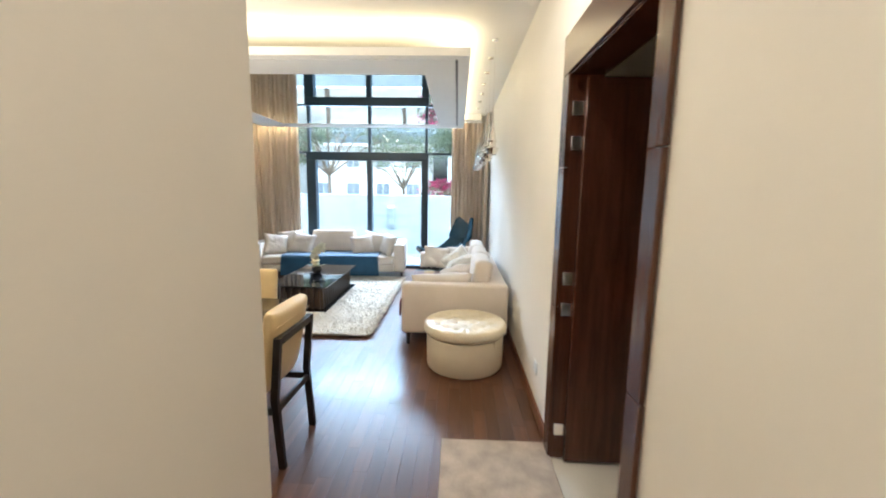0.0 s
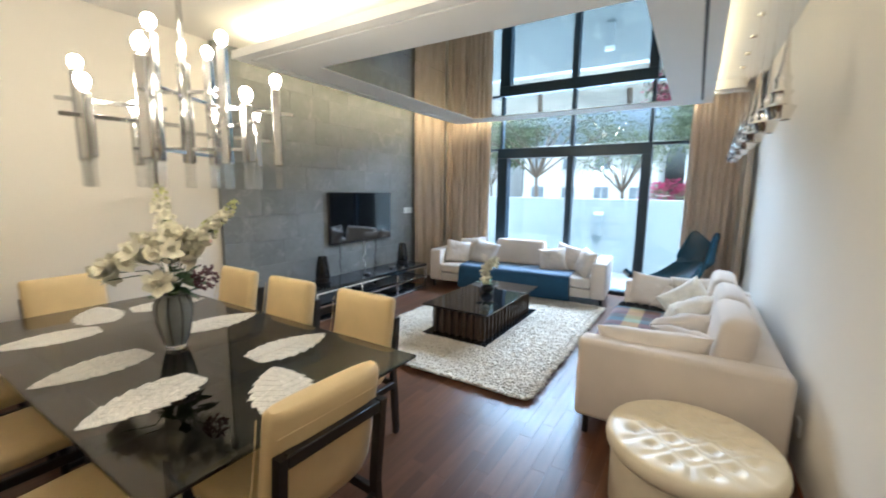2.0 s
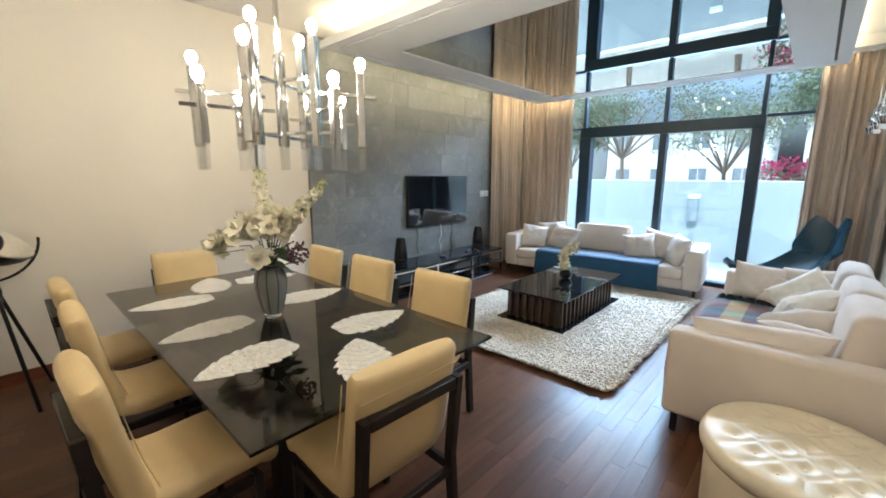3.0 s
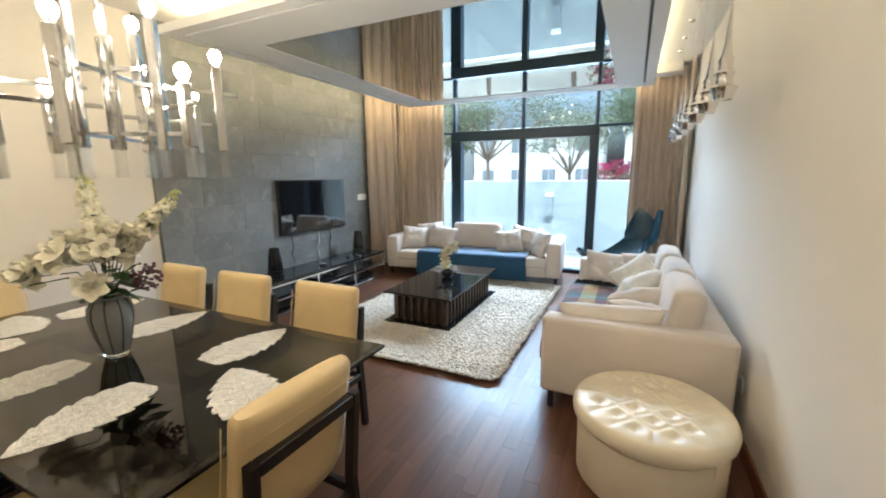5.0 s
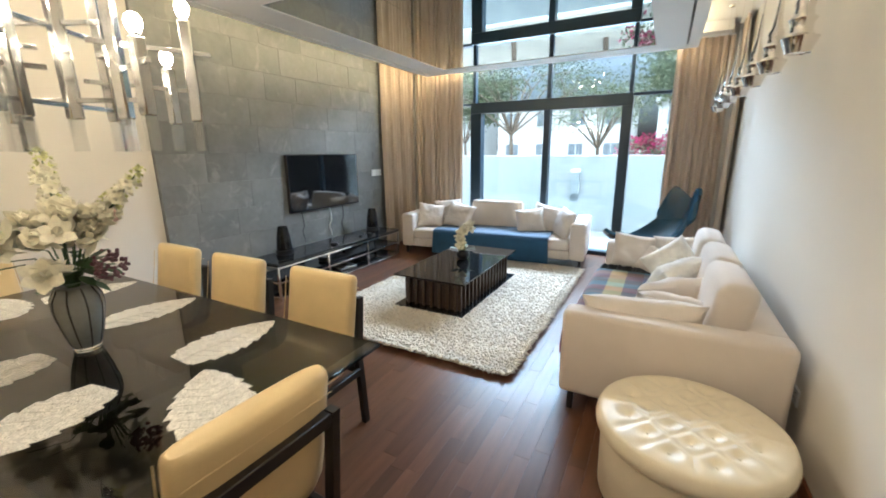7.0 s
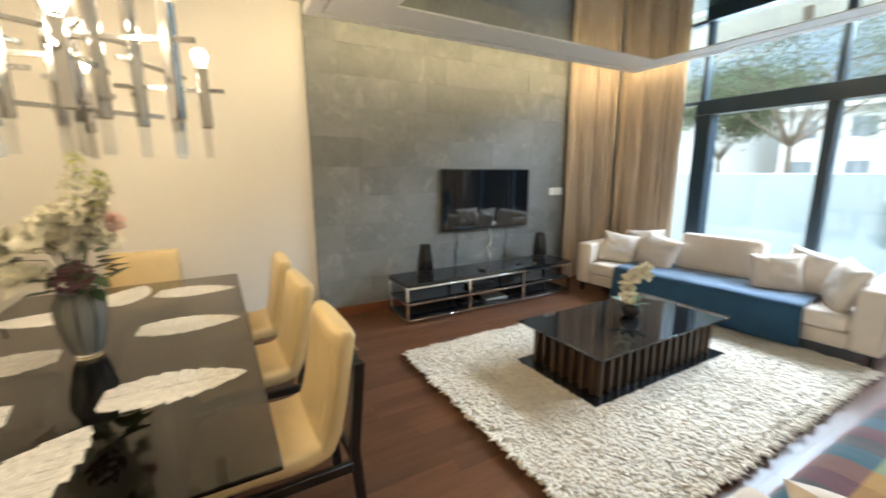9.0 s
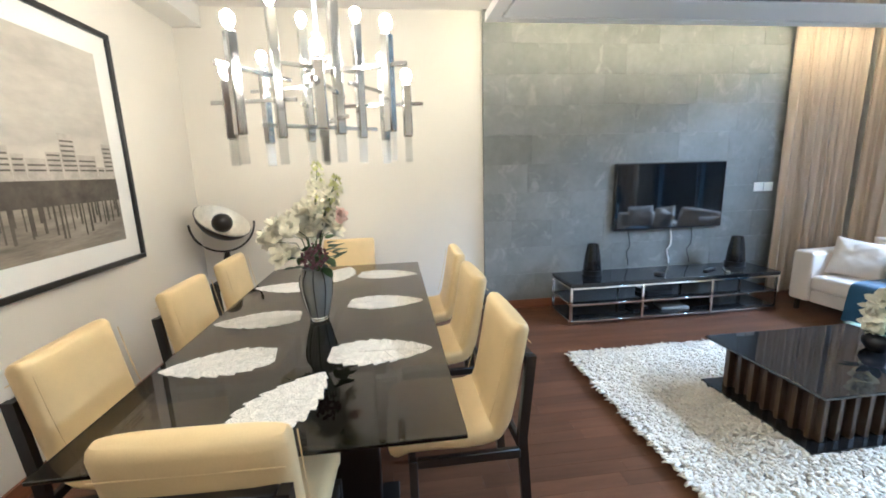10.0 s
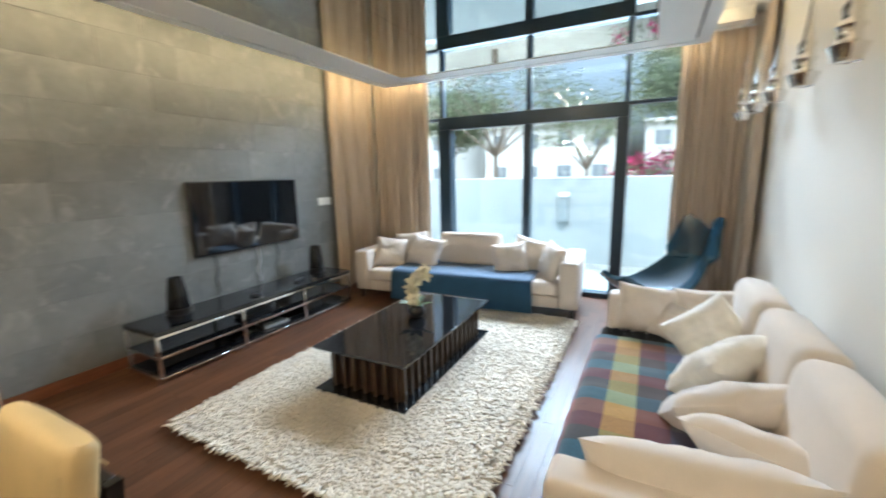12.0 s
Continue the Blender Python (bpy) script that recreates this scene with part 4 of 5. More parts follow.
def petal(bm, m, L, W, cup):
    def fn(u, v):
        w = W * math.sin(math.pi * min(0.999, 0.08 + 0.90 * v)) ** 0.7
        x = (u - 0.5) * w
        return m @ Vector((x, L * v, cup * L * v * v + 0.35 * abs(x) ** 1.5))
    sheet(bm, fn, 3, 4)


def blossom(bm, centre, aim, size, petals=6, rr=random):
    q = Vector(aim).to_track_quat("Z", "Y").to_matrix().to_4x4()
    for ring_, (n, cup, s) in enumerate(((petals, 0.25, 1.0), (petals - 2, 0.8, 0.65))):
        for k in range(n):
            petal(bm, Matrix.Translation(centre) @ q @ pose(0, 0, 0, 12 + 25 * ring_, 0, 360 * k / n + 30 * ring_ + rr.uniform(-12, 12)), size * s * rr.uniform(0.85, 1.1), size * 0.75 * s, cup)


def foliage(bm, centre, aim, L, W):
    q = Vector(aim).to_track_quat("Y", "Z").to_matrix().to_4x4()
    petal(bm, Matrix.Translation(centre) @ q, L, W, -0.25)


bouquet = thing("flower_bouquet", "artificial bouquet of white blooms, buds, berries and a pink rose", "flowers", pose(-2.06, 2.505, 1.06))
rr = random.Random(11)


def stem_to(p, bend=0.05):
    p = Vector(p)
    part("stem", tube(bmesh.new(), [(0, 0, -0.22), (p.x * 0.06, p.y * 0.06, -0.02), (p.x * 0.45, p.y * 0.45, p.z * 0.55 + bend), tuple(p)], [0.004, 0.004, 0.003, 0.002], 6), LEAF, bouquet, "green stem")
    return p


for (px, py, pz, n, sp) in ((-0.10, -0.26, 0.08, 5, 0.05), (-0.05, -0.20, 0.12, 8, 0.07), (0.02, -0.12, 0.17, 9, 0.08), (-0.06, -0.07, 0.21, 8, 0.075), (0.10, -0.05, 0.20, 7, 0.07), (0.12, 0.07, 0.17, 6, 0.06), (0.12, -0.10, 0.06, 5, 0.05), (-0.06, 0.08, 0.16, 5, 0.06), (0.14, 0.04, 0.24, 6, 0.06), (0.04, 0.0, 0.27, 6, 0.06)):
    p = stem_to((px, py, pz))
    for k in range(n):
        d = Vector((rr.gauss(0, 1), rr.gauss(0, 1), abs(rr.gauss(0, 1)) + 0.2)).normalized()
        bm = bmesh.new()
        blossom(bm, p + d * sp * rr.uniform(0.3, 1.0), d, rr.uniform(0.050, 0.074), 6, rr)
        part("blossom", bm, PETAL, bouquet, "white blossom")
p = stem_to((0.03, 0.145, 0.255))
bm = bmesh.new()
for k in range(5):
    blossom(bm, p + Vector((0.004 * k, 0.003 * k, 0.004 * k)), (0.7, 0.4, 0.5), 0.058 - 0.009 * k, 8, rr)
part("rose", bm, PINK, bouquet, "pale pink rose")
for px, py, pz in ((-0.13, 0.035, 0.53), (0.30, 0.19, 0.46), (0.17, 0.14, 0.36)):
    p = stem_to((px, py, pz), 0.0)
    q = Vector((px * 0.45, py * 0.45, pz * 0.55))
    for k in range(40):
        f = 0.05 + 0.95 * k / 39
        c = q.lerp(p, f)
        a = 2.4 * k
        d = Vector((math.cos(a), math.sin(a), rr.uniform(-0.1, 0.6))).normalized()
        reach_ = 0.050 * (1 - 0.55 * f) * rr.uniform(0.5, 1.1)
        bm = bmesh.new()
        young = f > 0.72 or k % 4 == 0
        blossom(bm, c + d * reach_, d, rr.uniform(0.012, 0.019) if young else rr.uniform(0.022, 0.032), 4 if young else 5, rr)
        part("bud" if young else "floret", bm, LIME if young else PETAL, bouquet, "pale green bud" if young else "small white floret")
    for k in range(5):
        c = q.lerp(p, 0.1 + 0.15 * k)
        a = 1.9 * k
        bm = bmesh.new()
        foliage(bm, c, (math.cos(a), math.sin(a), 0.5), 0.05, 0.026)
        part("leaf", bm, LEAF, bouquet)
bm = bmesh.new()
p = stem_to((0.24, 0.05, 0.09))
for k in range(90):
    d = Vector((rr.gauss(0, 1), rr.gauss(0, 1), rr.gauss(0, 1))).normalized() * 0.065 * rr.uniform(0.3, 1) ** 0.5
    bmesh.ops.create_icosphere(bm, subdivisions=1, radius=rr.uniform(0.006, 0.010), matrix=Matrix.Translation(p + d))
tagged(part("berry_cluster", bm, BERRY, bouquet, "dark purple berries"), kind="stuff")
for k in range(24):
    a = rr.uniform(0, 6.28)
    r = rr.uniform(0.03, 0.13)
    bm = bmesh.new()
    foliage(bm, Vector((r * math.cos(a), r * math.sin(a), rr.uniform(-0.03, 0.14))), (math.cos(a), math.sin(a), rr.uniform(-0.5, 0.7)), rr.uniform(0.06, 0.10), rr.uniform(0.045, 0.07))
    part("leaf", bm, LEAF, bouquet)

# ---- picture ----
PX0, PX1, PZ0, PZ1 = -3.09, -1.56, 0.965, 2.505
pic = thing("framed_picture", "large framed sepia print of a waterfront city in a black frame", "picture", pose((PX0 + PX1) / 2, YD, (PZ0 + PZ1) / 2))
HW, HH = (PX1 - PX0) / 2, (PZ1 - PZ0) / 2
for a, b, c, d in ((-HW, HW, HH - 0.035, HH), (-HW, HW, -HH, -HH + 0.035), (-HW, -HW + 0.035, -HH + 0.035, HH - 0.035), (HW - 0.035, HW, -HH + 0.035, HH - 0.035)):
    part("frame_bar", boxed(a, b, 0.001, 0.032, c, d, bevel=0.003), BLACKPLASTIC, pic, "black frame bar")
part("mount", boxed(-HW + 0.034, HW - 0.034, 0.001, 0.012, -HH + 0.034, HH - 0.034), material("white_card", (0.82, 0.80, 0.76), 0.7, vary=0.02), pic, "white card mount")
IW, IH = HW - 0.165, HH - 0.165
SEPIA_SKY = material("sepia_sky_ink", (0.50, 0.46, 0.40), 0.35, vary=0.28, scale=2.2, grain=14, bump=0, stretch=(0.6, 1, 1.4))
SEPIA_TOWN = material("sepia_town_ink", (0.40, 0.36, 0.31), 0.35, vary=0.3, scale=10, grain=50, bump=0)
SEPIA_DARK = material("sepia_dark_ink", (0.085, 0.07, 0.055), 0.35, vary=0.5, scale=8, grain=40, bump=0)
SEPIA_WATER = material("sepia_water_ink", (0.24, 0.21, 0.17), 0.35, vary=0.5, scale=5, grain=30, bump=0, stretch=(0.5, 1, 4))
part("printed_sky", boxed(-IW, IW, 0.012, 0.0135, -0.18, IH), SEPIA_SKY, pic, "cloudy sepia sky")
part("printed_water", boxed(-IW, IW, 0.012, 0.0135, -IH, -0.18), SEPIA_WATER, pic, "sepia water")
x = -IW
while x < IW - 0.05:
    w = min(rr.uniform(0.06, 0.17), IW - x)
    h = rr.uniform(0.02, 0.16) + (0.10 if rr.random() < 0.3 else 0)
    part("printed_building", boxed(x, x + w - 0.004, 0.0136, 0.0142, -0.22, -0.14 + h), SEPIA_TOWN, pic)
    for zz in np.arange(-0.14, -0.14 + h - 0.02, 0.028):
        part("printed_window", boxed(x + 0.008, x + w - 0.012, 0.0143, 0.0146, zz, zz + 0.010), SEPIA_DARK, pic)
    x += w
part("printed_quay", boxed(-IW, IW, 0.0147, 0.0152, -0.33, -0.19), SEPIA_DARK, pic, "dark moored boats and quay")
for k in range(34):
    x = -IW + (k + rr.uniform(0.1, 0.9)) * 2 * IW / 34
    part("printed_post", boxed(x, x + rr.uniform(0.008, 0.022), 0.0147, 0.0152, -0.33 - rr.uniform(0.06, 0.2), -0.33), SEPIA_DARK, pic)

# ---- studio floor lamp in the corner ----
BRONZE = material("black_metal", (0.018, 0.016, 0.014), 0.35, 0.6, vary=0.15)
SILVERLEAF = material("silver_leaf", (0.78, 0.75, 0.68), 0.5, 0.8, vary=0.15, scale=10, bump=0.1)
fl = thing("floor_lamp", "black tripod floor lamp with a wide silver-lined dish", "floor lamp", pose(-3.72, 1.40, 0))
aim = Vector((0.24, 0.52, 0.82)).to_track_quat("Z", "Y").to_matrix().to_4x4()
HM = Matrix.Translation((0.02, 0.0, 1.13)) @ aim @ Matrix.Scale(0.83, 4)
bowl = [(0.03, -0.15), (0.12, -0.135), (0.20, -0.09), (0.26, -0.03), (0.29, 0.03)]
part("dish", lathe(bmesh.new(), bowl + [(0.293, 0.03)], 48), BRONZE, fl, "black outer dish", m=HM)
part("dish_lining", lathe(bmesh.new(), [(0.0, -0.141)] + [(r - 0.006, z + 0.008) for r, z in bowl], 48), SILVERLEAF, fl, "silver leaf lining", m=HM)
bm = bmesh.new()
bmesh.ops.create_uvsphere(bm, u_segments=24, v_segments=14, radius=0.105, matrix=Matrix.Translation((0, 0, 0.0)))
part("bulb_shield", bm, BRONZE, fl, "round black bulb shield", m=HM)
part("yoke", tube(bmesh.new(), [(0.262 * math.cos(t), 0.262 * math.sin(t), 0) for t in [math.radians(180 + 9 * k) for k in range(21)]], 0.009, 8), BRONZE, fl, m=Matrix.Translation((0.02, 0, 1.13)) @ pose(0, 0, 0, 90, 0, 108))
part("hub", lathe(bmesh.new(), [(0, 0.72), (0.03, 0.72), (0.035, 0.80), (0.02, 0.86), (0, 0.86)], 16), BRONZE, fl)
for k in range(3):
    a = radians(20 + 120 * k)
    part("leg", tube(bmesh.new(), [(0.02 * math.cos(a), 0.02 * math.sin(a), 0.79), (0.30 * math.cos(a), 0.30 * math.sin(a), 0.0)], 0.012, 8), BRONZE, fl)

# ---- wing armchair by the window ----
ac = thing("wing_armchair", "black leather wing armchair with a two-lobed head, tinted with window blue", "armchair", pose(0.11, 7.45, 0, 0, 0, -44))


def seat_shell(u, v):
    """A scoop from the upturned front lip to the waist of the back."""
    s = 2 * u - 1
    f = max(0.0, v - 0.42) / 0.58
    y = -0.70 + 0.98 * v
    z = 0.40 + (0.22 * ((0.42 - v) / 0.42) ** 2 if v < 0.42 else 0.33 * f ** 2)
    w = 0.20 + 0.11 * math.sin(math.pi * min(1.0, v * 1.05)) ** 0.8
    if v < 0.10:
        w *= 0.62 + 0.38 * (v / 0.10) ** 0.5
    c = abs(s) ** 2.2
    return Vector((s * w, y - 0.10 * f * c, z + (0.03 + 0.06 * math.sin(math.pi * v)) * c))


def head_shell(u, v):
    """Two rounded wings that fold forward on either side of a crease."""
    s = 2 * u - 1
    a = abs(s)
    w = 0.175 + 0.11 * math.sin(math.pi * min(1.0, 0.05 + 0.66 * v))
    top = 0.43 - 0.15 * max(0.0, 1 - a / 0.6) ** 1.5 - 0.26 * max(0.0, (a - 0.55) / 0.45) ** 2.4
    return Vector((s * w, 0.275 + 0.12 * v - 0.13 * a ** 1.7 + 0.05 * max(0.0, 1 - a / 0.3), 0.69 + top * v))


part("shell", sheet(bmesh.new(), seat_shell, 22, 30, 0.04), BLUELIT_LEATHER, ac)
part("headrest", sheet(bmesh.new(), head_shell, 24, 14, 0.045), BLUELIT_LEATHER, ac)
part("waist_piping", tube(bmesh.new(), [tuple(head_shell(k / 16, 0.0) + Vector((0, -0.012, 0.006))) for k in range(17)], 0.008, 6), BLUELIT_LEATHER, ac)
part("column", lathe(bmesh.new(), [(0.03, 0.05), (0.03, 0.36), (0.09, 0.372), (0, 0.374)], 20), CHROME, ac)
for k in range(4):
    part("foot", boxed(0, 0.34, -0.022, 0.022, 0.0, 0.035, bevel=0.004), CHROME, ac, m=pose(0, 0, 0.001, 0, 0, 45 + 90 * k))

# ---- pendant row ----
pend_prof = [(0.0, 0.008), (0.042, 0.004), (0.045, 0.0), (0.050, 0.02), (0.067, 0.062), (0.050, 0.070), (0.040, 0.085), (0.038, 0.115), (0.049, 0.135), (0.036, 0.148), (0.031, 0.175), (0.036, 0.20), (0.024, 0.225), (0.015, 0.29), (0.008, 0.40), (0.004, 0.47), (0.001, 0.475)]


def pendant(m):
    p = thing("pendant_lamp", "turned chrome spire pendant hanging on a thin wire", "pendant lamp", m, "row of pendants along the wall")
    part("shade", lathe(bmesh.new(), pend_prof, 24), CHROME, p)
    part("wire", tube(bmesh.new(), [(0, 0, 0.47), (0, 0, ZC - 1.97 - 0.014)], 0.0018, 5), CHROME, p, "thin steel wire")
    part("canopy", lathe(bmesh.new(), [(0, ZC - 1.988), (0.026, ZC - 1.988), (0.032, ZC - 1.976), (0.032, ZC - 1.972), (0, ZC - 1.972)], 18), CHROME, p)
    return p


p0 = pendant(pose(0.53, 4.21, 1.97))
for k in range(1, 7):
    copy_thing(p0, pose(0.53, 4.21 + 0.540 * k, 1.97, 0, 0, 20 * k))

# ---- media unit and wall fittings ----
VASEB = material("black_smoked_vase", (0.012, 0.012, 0.013), 0.15, vary=0.1)
for y in (4.97, 6.62):
    v = thing("dark_vase", "tall faceted black glass vase on the media unit", "vase", pose(-3.74, y, 0.42), "black vases on the media unit")
    part("body", lathe(bmesh.new(), [(0, 0.0), (0.085, 0.0), (0.092, 0.06), (0.078, 0.20), (0.056, 0.325), (0.050, 0.325), (0.046, 0.30)], 10), VASEB, v)
    part("base", lathe(bmesh.new(), [(0.086, 0.001), (0.099, 0.001), (0.099, 0.055), (0.0925, 0.056)], 10), BLACKPLASTIC, v)
solid("round_puck", lathe(bmesh.new(), [(0, 0.0), (0.05, 0.0), (0.052, 0.012), (0.045, 0.022), (0, 0.024)], 24), BLACKPLASTIC, "small round black puck on the media unit", "speaker puck", pose(-3.58, 5.62, 0.421))
solid("remote_control", boxed(-0.022, 0.022, -0.09, 0.09, 0, 0.018, bevel=0.004), BLACKPLASTIC, "black remote control on the media unit", "remote control", pose(-3.62, 6.22, 0.421, 0, 0, 25))
solid("remote_control", boxed(-0.02, 0.02, -0.085, 0.085, 0, 0.016, bevel=0.004), CHROME, "grey remote control on the media unit", "remote control", pose(-3.56, 6.36, 0.421, 0, 0, 60))
solid("set_top_box", boxed(-0.10, 0.10, -0.15, 0.15, 0, 0.05, bevel=0.006), BLACKPLASTIC, "black set-top box on the unit's shelf", "set-top box", pose(-3.62, 5.60, 0.221, 0, 0, 4))
solid("router", boxed(-0.09, 0.09, -0.14, 0.14, 0, 0.03, bevel=0.006), material("grey_plastic", (0.35, 0.36, 0.36), 0.4), "flat grey router on the unit's lower shelf", "router", pose(-3.58, 5.78, 0.061, 0, 0, -8))
solid("router", boxed(-0.06, 0.06, -0.10, 0.10, 0, 0.025, bevel=0.005), BLACKPLASTIC, "small black router on the unit's lower shelf", "router", pose(-3.62, 5.42, 0.061, 0, 0, 12))
for y, mt, lab in ((5.52, BLACKPLASTIC, "black"), (6.02, WHITEPLASTIC, "white"), (6.27, BLACKPLASTIC, "black")):
    pts = [(-4.005, y + 0.02 * math.sin(5 * k / 8.0 + y) + (0.03 * math.sin(k) if k > 4 else 0), 0.84 - 0.052 * k) for k in range(9)]
    solid("television_cable", tube(bmesh.new(), pts, 0.008 if mt is WHITEPLASTIC else 0.0045, 6), mt, lab + " cable hanging from the television", "cable")
for dy in (-0.062, 0.062):
    sw = thing("light_switch", "white square switch plate on the slate wall", "switch", pose(XL + 0.0545, 7.13 + dy, 1.25))
    part("plate", boxed(0, 0.009, -0.058, 0.058, -0.05, 0.05, bevel=0.003), WHITEPLASTIC, sw)
    part("rocker", boxed(0.009, 0.012, -0.03, 0.03, -0.03, 0.03, bevel=0.001), WHITEPLASTIC, sw)
for y in (2.93, 4.295):
    so = thing("wall_socket", "white square socket plate low on the cream wall", "socket", pose(0.7995, y, 0.34))
    part("plate", boxed(-0.009, 0, -0.045, 0.045, -0.045, 0.045, bevel=0.003), WHITEPLASTIC, so)
    for a, b in ((0, 0.018), (-0.016, -0.014), (0.016, -0.014)):
        part("pin_hole", boxed(-0.0096, -0.0088, a - 0.004, a + 0.004, b - 0.006, b + 0.006), BLACKPLASTIC, so)
vent = thing("air_vent", "white slatted air vent in the plaster bulkhead", "vent", pose(-3.1, 1.3015, 2.955))
part("frame", boxed(-0.28, 0.28, 0, 0.008, -0.07, 0.07, bevel=0.002), WHITEPLASTIC, vent)
for k in range(7):
    part("slat", boxed(-0.26, 0.26, 0.008, 0.014, -0.060 + 0.018 * k, -0.050 + 0.018 * k), material("vent_grey", (0.5, 0.49, 0.46), 0.6) if k == 0 else MATS["vent_grey"], vent)
# trim rings round the added hall lamps, out of view
for y in HALL_FILLS:
    dl = thing("hall_downlight_fitting", "round white trim ring for an added, unseen hall fill lamp", "downlight", pose(0.26, y, 3.04), "hall downlights")
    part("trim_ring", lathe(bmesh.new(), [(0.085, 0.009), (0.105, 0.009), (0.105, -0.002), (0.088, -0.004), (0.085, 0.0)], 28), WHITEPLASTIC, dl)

# door mat
dm = thing("door_mat", "beige short-pile mat beside the doorway", "mat", pose(0.46, 2.10, 0))
part("mat_surface", boxed(-0.335, 0.335, -0.42, 0.42, 0.001, 0.014, bevel=0.004), MATTE, dm)

# orchid on the coffee table
orc = thing("potted_orchid", "white orchid in a round black pot on the coffee table", "plant", pose(-1.85, 5.86, 0.3725) @ Matrix.Scale(1.14, 4))
part("pot", lathe(bmesh.new(), [(0, 0), (0.035, 0), (0.062, 0.03), (0.066, 0.055), (0.052, 0.085), (0.040, 0.092), (0.034, 0.086), (0, 0.080)], 28), BLACKPLASTIC, orc)
for k in range(6):
    a = rr.uniform(0, 6.28)
    bm = bmesh.new()
    foliage(bm, Vector((0.015 * math.cos(a), 0.015 * math.sin(a), 0.085)), (math.cos(a), math.sin(a), 0.6), rr.uniform(0.09, 0.13), 0.045)
    part("leaf", bm, LEAF, orc)
pts = [Vector((d * 0.7, d * 0.7, z)) for d, z in ((0, 0.085), (-0.025, 0.15), (-0.035, 0.22), (-0.010, 0.285), (0.04, 0.33), (0.10, 0.335))]
part("stem", tube(bmesh.new(), [tuple(p) for p in pts], 0.003, 6), LEAF, orc, "green arching stem")
for k in range(21):
    f = 0.55 + k * 0.21
    i = min(4, int(f))
    d = Vector((rr.gauss(0.3, 0.7), -1.0, rr.gauss(-0.1, 0.5))).normalized()
    bm = bmesh.new()
    blossom(bm, pts[i].lerp(pts[i + 1], f - i) + d * rr.uniform(0.01, 0.03), d, rr.uniform(0.048, 0.062), 5, rr)
    part("blossom", bm, PETAL, orc, "white orchid blossom")

# ---- outside ----
wl = thing("garden_wall_lamp", "tall grey box lamp on the white garden wall", "wall lamp", pose(-1.47, 10.298, 0.72))
part("body", boxed(-0.075, 0.075, -0.09, 0, 0, 0.42, bevel=0.004), material("grey_aluminium", (0.30, 0.31, 0.31), 0.5), wl)
part("cap", boxed(-0.085, 0.085, -0.10, 0, 0.42, 0.49, bevel=0.004), WHITEPLASTIC, wl)
BARK = material("grey_bark", (0.16, 0.12, 0.09), 0.9, vary=0.3, scale=8, bump=0.4)
# leaf green paled to stand in for outdoor haze and glare
CROWN = material("hazed_foliage", (0.18, 0.21, 0.125), 0.6, vary=0.25, scale=3, island=0.35, bump=0)
BLOOM = material("pink_bracts", (0.55, 0.05, 0.17), 0.6, vary=0.3, scale=5, island=0.3, bump=0)


def thin_leaf(m):
    """Lets part of the light through, as leaves do."""
    n, l = m.node_tree.nodes, m.node_tree.links
    tr, mix = n.new("ShaderNodeBsdfTranslucent"), n.new("ShaderNodeMixShader")
    mix.inputs[0].default_value = 0.65
    b = n["Principled BSDF"]
    l.new(b.inputs["Base Color"].links[0].from_socket, tr.inputs[0])
    l.new(b.outputs[0], mix.inputs[1])
    l.new(tr.outputs[0], mix.inputs[2])
    l.new(mix.outputs[0], n["Material Output"].inputs[0])


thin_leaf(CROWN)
thin_leaf(BLOOM)


def leaves(bm_pts, n_each, spread, size, seed, name, mat, parent):
    g = np.random.default_rng(seed)
    P = np.repeat(np.array(bm_pts), n_each, axis=0)
    P = P + g.normal(0, spread, P.shape) * np.array([1, 1, 0.7])
    n = len(P)
    a, b = g.normal(0, 1, (n, 3)), g.normal(0, 1, (n, 3))
    a /= np.linalg.norm(a, axis=1)[:, None]
    b -= a * (a * b).sum(1)[:, None]
    b /= np.linalg.norm(b, axis=1)[:, None]
    s = g.uniform(0.6, 1.3, (n, 1)) * size
    v = np.stack([P - a * s, P - b * s * 0.45, P + a * s, P + b * s * 0.45], 1).reshape(-1, 3)
    me = bpy.data.meshes.new(name)
    me.from_pydata(v.tolist(), [], [(4 * i, 4 * i + 1, 4 * i + 2, 4 * i + 3) for i in range(n)])
    me.materials.append(mat)
    ob = new(name, me)
    ob.parent = parent
    return tagged(ob, kind="stuff")


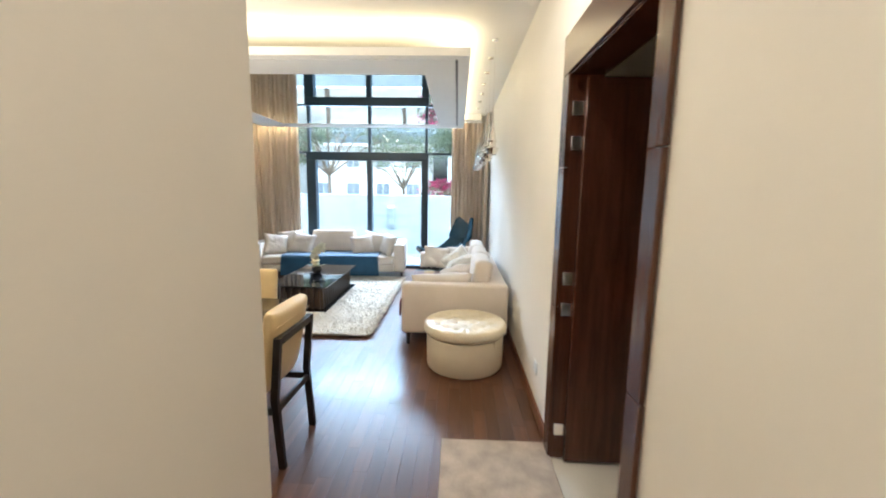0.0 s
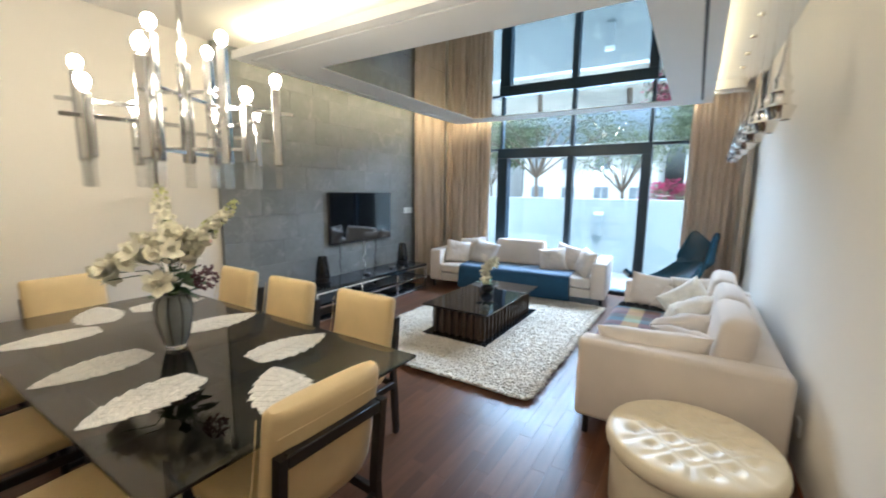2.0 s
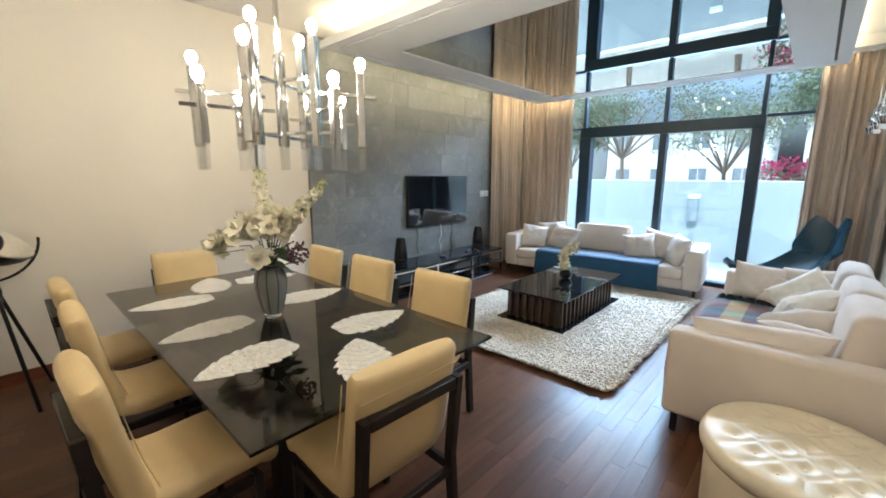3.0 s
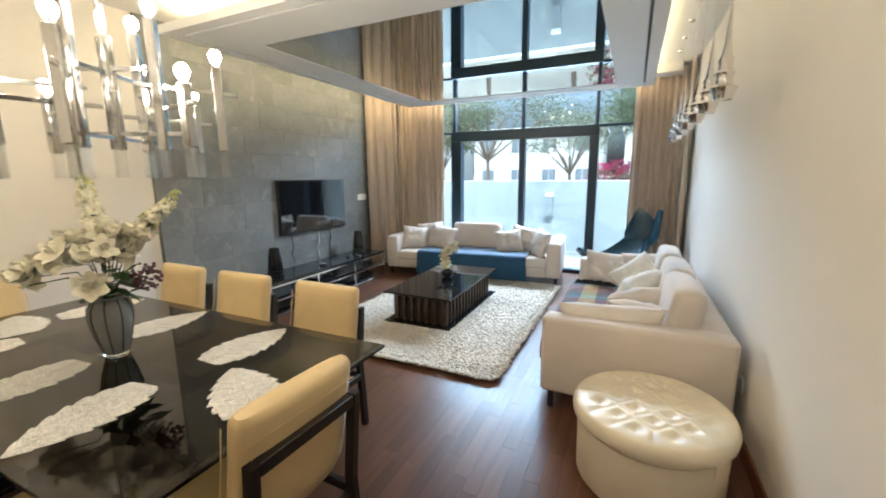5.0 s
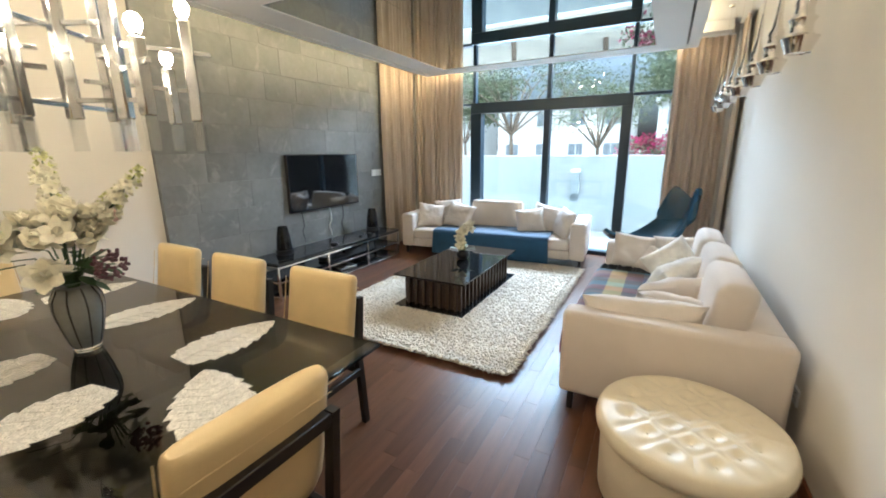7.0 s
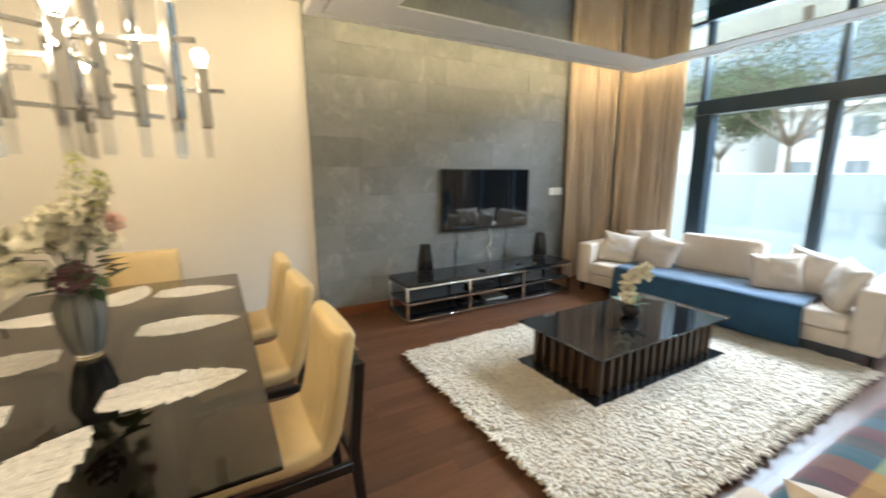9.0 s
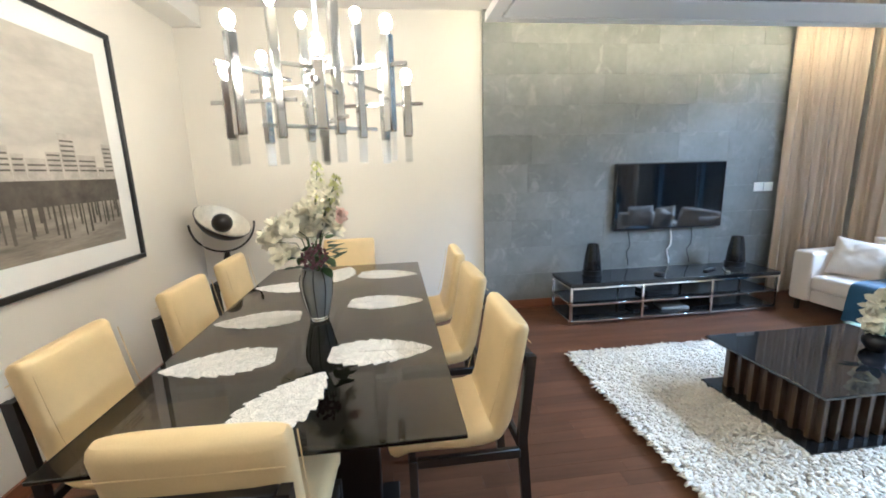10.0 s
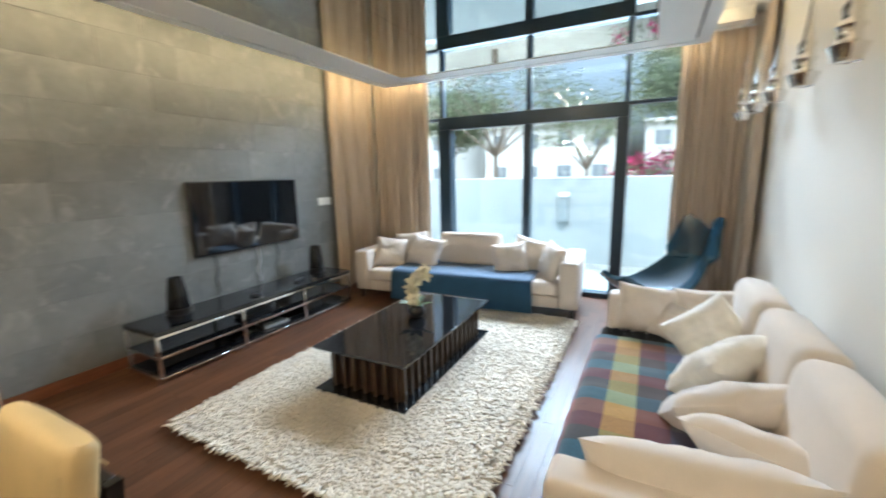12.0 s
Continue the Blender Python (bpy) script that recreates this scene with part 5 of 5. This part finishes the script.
def tree(m, label, height, reach, limbs, n_each, spread, size, seed):
    t = thing("tree", label, "tree", m)
    g = random.Random(seed)
    th = height * 0.38
    part("trunk", tube(bmesh.new(), [(0, 0, 0), (0.05, 0.03, th * 0.5), (0.0, 0.06, th)], [0.11, 0.085, 0.065], 10), BARK, t)
    ends = []
    for k in range(limbs):
        a = 6.283 * k / limbs + g.uniform(-0.3, 0.3)
        r = reach * g.uniform(0.6, 1.0)
        z = th + (height - th) * g.uniform(0.45, 0.95)
        e = Vector((r * math.cos(a), r * math.sin(a), z))
        mid_ = Vector((e.x * 0.45, e.y * 0.45, th + (z - th) * 0.6))
        part("limb", tube(bmesh.new(), [(0, 0.06, th - 0.05), mid_, e], [0.045, 0.026, 0.008], 7), BARK, t)
        ends += [e, mid_.lerp(e, 0.6)]
        for q in range(3):
            f = mid_.lerp(e, g.uniform(0.1, 0.9))
            e2 = f + Vector((g.uniform(-1, 1), g.uniform(-1, 1), g.uniform(0.0, 0.9))) * reach * 0.35
            part("branch", tube(bmesh.new(), [f, e2], [0.02, 0.006], 5), BARK, t)
            ends += [e2, f.lerp(e2, 0.6)]
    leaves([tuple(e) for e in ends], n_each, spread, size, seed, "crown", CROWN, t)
    return t


tree(pose(-5.2, 17.0, -0.15), "open-crowned feathery garden tree with thin grey branches", 6.2, 3.4, 11, 75, 0.45, 0.045, 2)
tree(pose(-2.4, 19.5, -0.15), "light green garden tree behind the white wall", 4.8, 2.2, 9, 75, 0.42, 0.055, 5)
tree(pose(1.1, 14.6, -0.15), "dense green garden tree behind the white wall", 5.4, 1.7, 10, 240, 0.40, 0.060, 8)
tree(pose(3.4, 17.0, -0.15), "dense green garden tree behind the white wall", 6.0, 2.2, 9, 200, 0.42, 0.10, 9)
tree(pose(-9.5, 22.0, -0.15), "leafy green garden tree beyond the white wall", 5.5, 2.6, 8, 200, 0.42, 0.10, 12)
bush = thing("bougainvillea_bush", "bougainvillea bush with bright pink bracts", "bush", pose(-0.30, 14.2, -0.15))
part("stem", tube(bmesh.new(), [(0, 0, 0), (0.05, 0, 0.6), (0.0, 0.05, 1.4)], [0.06, 0.04, 0.02], 7), BARK, bush)
g = random.Random(3)
cl = [(g.uniform(-0.75, 0.75), g.uniform(-0.4, 0.4), g.uniform(0.9, 2.1)) for k in range(26)]
leaves(cl, 60, 0.13, 0.05, 21, "bracts", BLOOM, bush)
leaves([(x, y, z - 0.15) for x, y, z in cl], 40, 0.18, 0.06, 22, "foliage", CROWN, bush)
# haze put into the colour: panes of the far villas lightened
WINHAZE = material("hazed_window_glass", (0.16, 0.18, 0.20), 0.1, vary=0.1)


def house(m, W, D, storeys, label, cols):
    h = thing("house", label, "house", m)
    H = 3.1 * storeys
    part("wall", boxed(-W / 2, W / 2, 0, D, 0, H), PLASTER, h)
    part("roof", boxed(-W / 2 - 0.3, W / 2 + 0.3, -0.4, D + 0.3, H, H + 0.35, bevel=0.02), PLASTER, h, "flat roof slab with a deep edge")
    for s in range(storeys):
        for c in range(cols):
            x = -W / 2 + (c + 0.5) * W / cols
            w_ = part("window", boxed(x - 0.75, x + 0.75, -0.05, -0.001, 0.9 + 3.1 * s, 2.4 + 3.1 * s, bevel=0.01), PLASTER, h)
            part("pane", boxed(x - 0.68, x - 0.03, -0.06, -0.051, 0.97 + 3.1 * s, 2.33 + 3.1 * s), WINHAZE, w_)
            part("pane", boxed(x + 0.03, x + 0.68, -0.06, -0.051, 0.97 + 3.1 * s, 2.33 + 3.1 * s), WINHAZE, w_)
    return h


house(pose(-9.5, 44, -0.15), 13, 9, 2, "white flat-roofed villa with dark windows", 4)
house(pose(5.0, 48, -0.15), 12, 9, 2, "white flat-roofed villa with dark windows", 4)
house(pose(-24, 40, -0.15), 12, 9, 2, "white flat-roofed villa with dark windows", 4)

# ---- floor planks and slate tiles ----
floor_ob = bpy.data.objects["floor"]
PW = 0.09
bank = {}


def plank_mesh(length):
    key = round(length, 2)
    if key not in bank:
        bm = boxed(-PW / 2 + 0.0003, PW / 2 - 0.0003, 0.0003, key - 0.0003, -0.012, 0.0, bevel=0.0006)
        bank[key] = mesh_of("plank", bm, WOOD)
    return bank[key]


rnd = random.Random(5)
near, verts, faces = 0, [], []
x = -4.07
while x < 0.80 - 0.01:
    y = -1.6 - rnd.uniform(0, 0.5)
    while y < 8.28:
        L = rnd.choice((0.45, 0.6, 0.75, 0.9))
        y0, y1 = max(y, -1.6 if x + PW > XC - 0.05 else 0.9), min(y + L, 8.28)
        y += L
        xw = min(PW, 0.80 - x)
        if y1 - y0 < 0.02 or y1 < y0:
            continue
        if near < 300 and -1.15 < x and 1.3 < y0 < 7.3 and y1 - y0 > L - 0.001 and xw == PW:
            ob = new("plank", plank_mesh(L))
            ob.parent = floor_ob
            ob.location = (x + PW / 2, y0, 0)
            near += 1
        else:
            o = len(verts)
            a, b, c, d, e = x + 0.0003, x + xw - 0.0003, y0 + 0.0003, y1 - 0.0003, 0.0006
            verts += [(a, c, -0.012), (b, c, -0.012), (b, d, -0.012), (a, d, -0.012), (a, c, -e), (b, c, -e), (b, d, -e), (a, d, -e), (a + e, c + e, 0), (b - e, c + e, 0), (b - e, d - e, 0), (a + e, d - e, 0)]
            for r in (0, 4):
                for k in range(4):
                    faces.append((o + r + k, o + r + (k + 1) % 4, o + r + 4 + (k + 1) % 4, o + r + 4 + k))
            faces.append((o + 8, o + 9, o + 10, o + 11))
    x += PW
me = bpy.data.meshes.new("planks")
me.from_pydata(verts, [], faces)
me.materials.append(WOODS)
rest = new("planks", me)
rest.parent = floor_ob
tagged(rest, "reddish brown wooden planks", kind="stuff")

slate = setting("slate_wall", boxed(XL + 0.001, XL + 0.03, 3.89, 8.2, 0.10, ZC - 0.002), MORTAR, "grey slate cladding laid in staggered courses", "stone wall")
part("slate_skirting", boxed(XL + 0.001, XL + 0.05, 3.89, 8.2, 0.001, 0.098, bevel=0.003), SKIRT, slate, "red-brown wooden skirting")
rows = 10
hrow = (ZC - 0.004 - 0.10) / rows
for j in range(rows):
    y = 3.89
    off = rnd.uniform(0.2, 0.6)
    while y < 7.6:
        L = off if y == 3.89 else rnd.choice((0.45, 0.6, 0.6, 0.6))
        y1 = min(y + L, 7.6)
        if y1 - y > 0.05:
            t = rnd.uniform(0.0190, 0.0210)
            ob = new("slate_tile", mesh_of("slate_tile", boxed(0, t, 0.0007, y1 - y - 0.0007, 0.0007, hrow - 0.0007, bevel=0.0008), STONE))
            ob.parent = slate
            ob.location = (XL + 0.03, y, 0.10 + j * hrow)
        y = y1
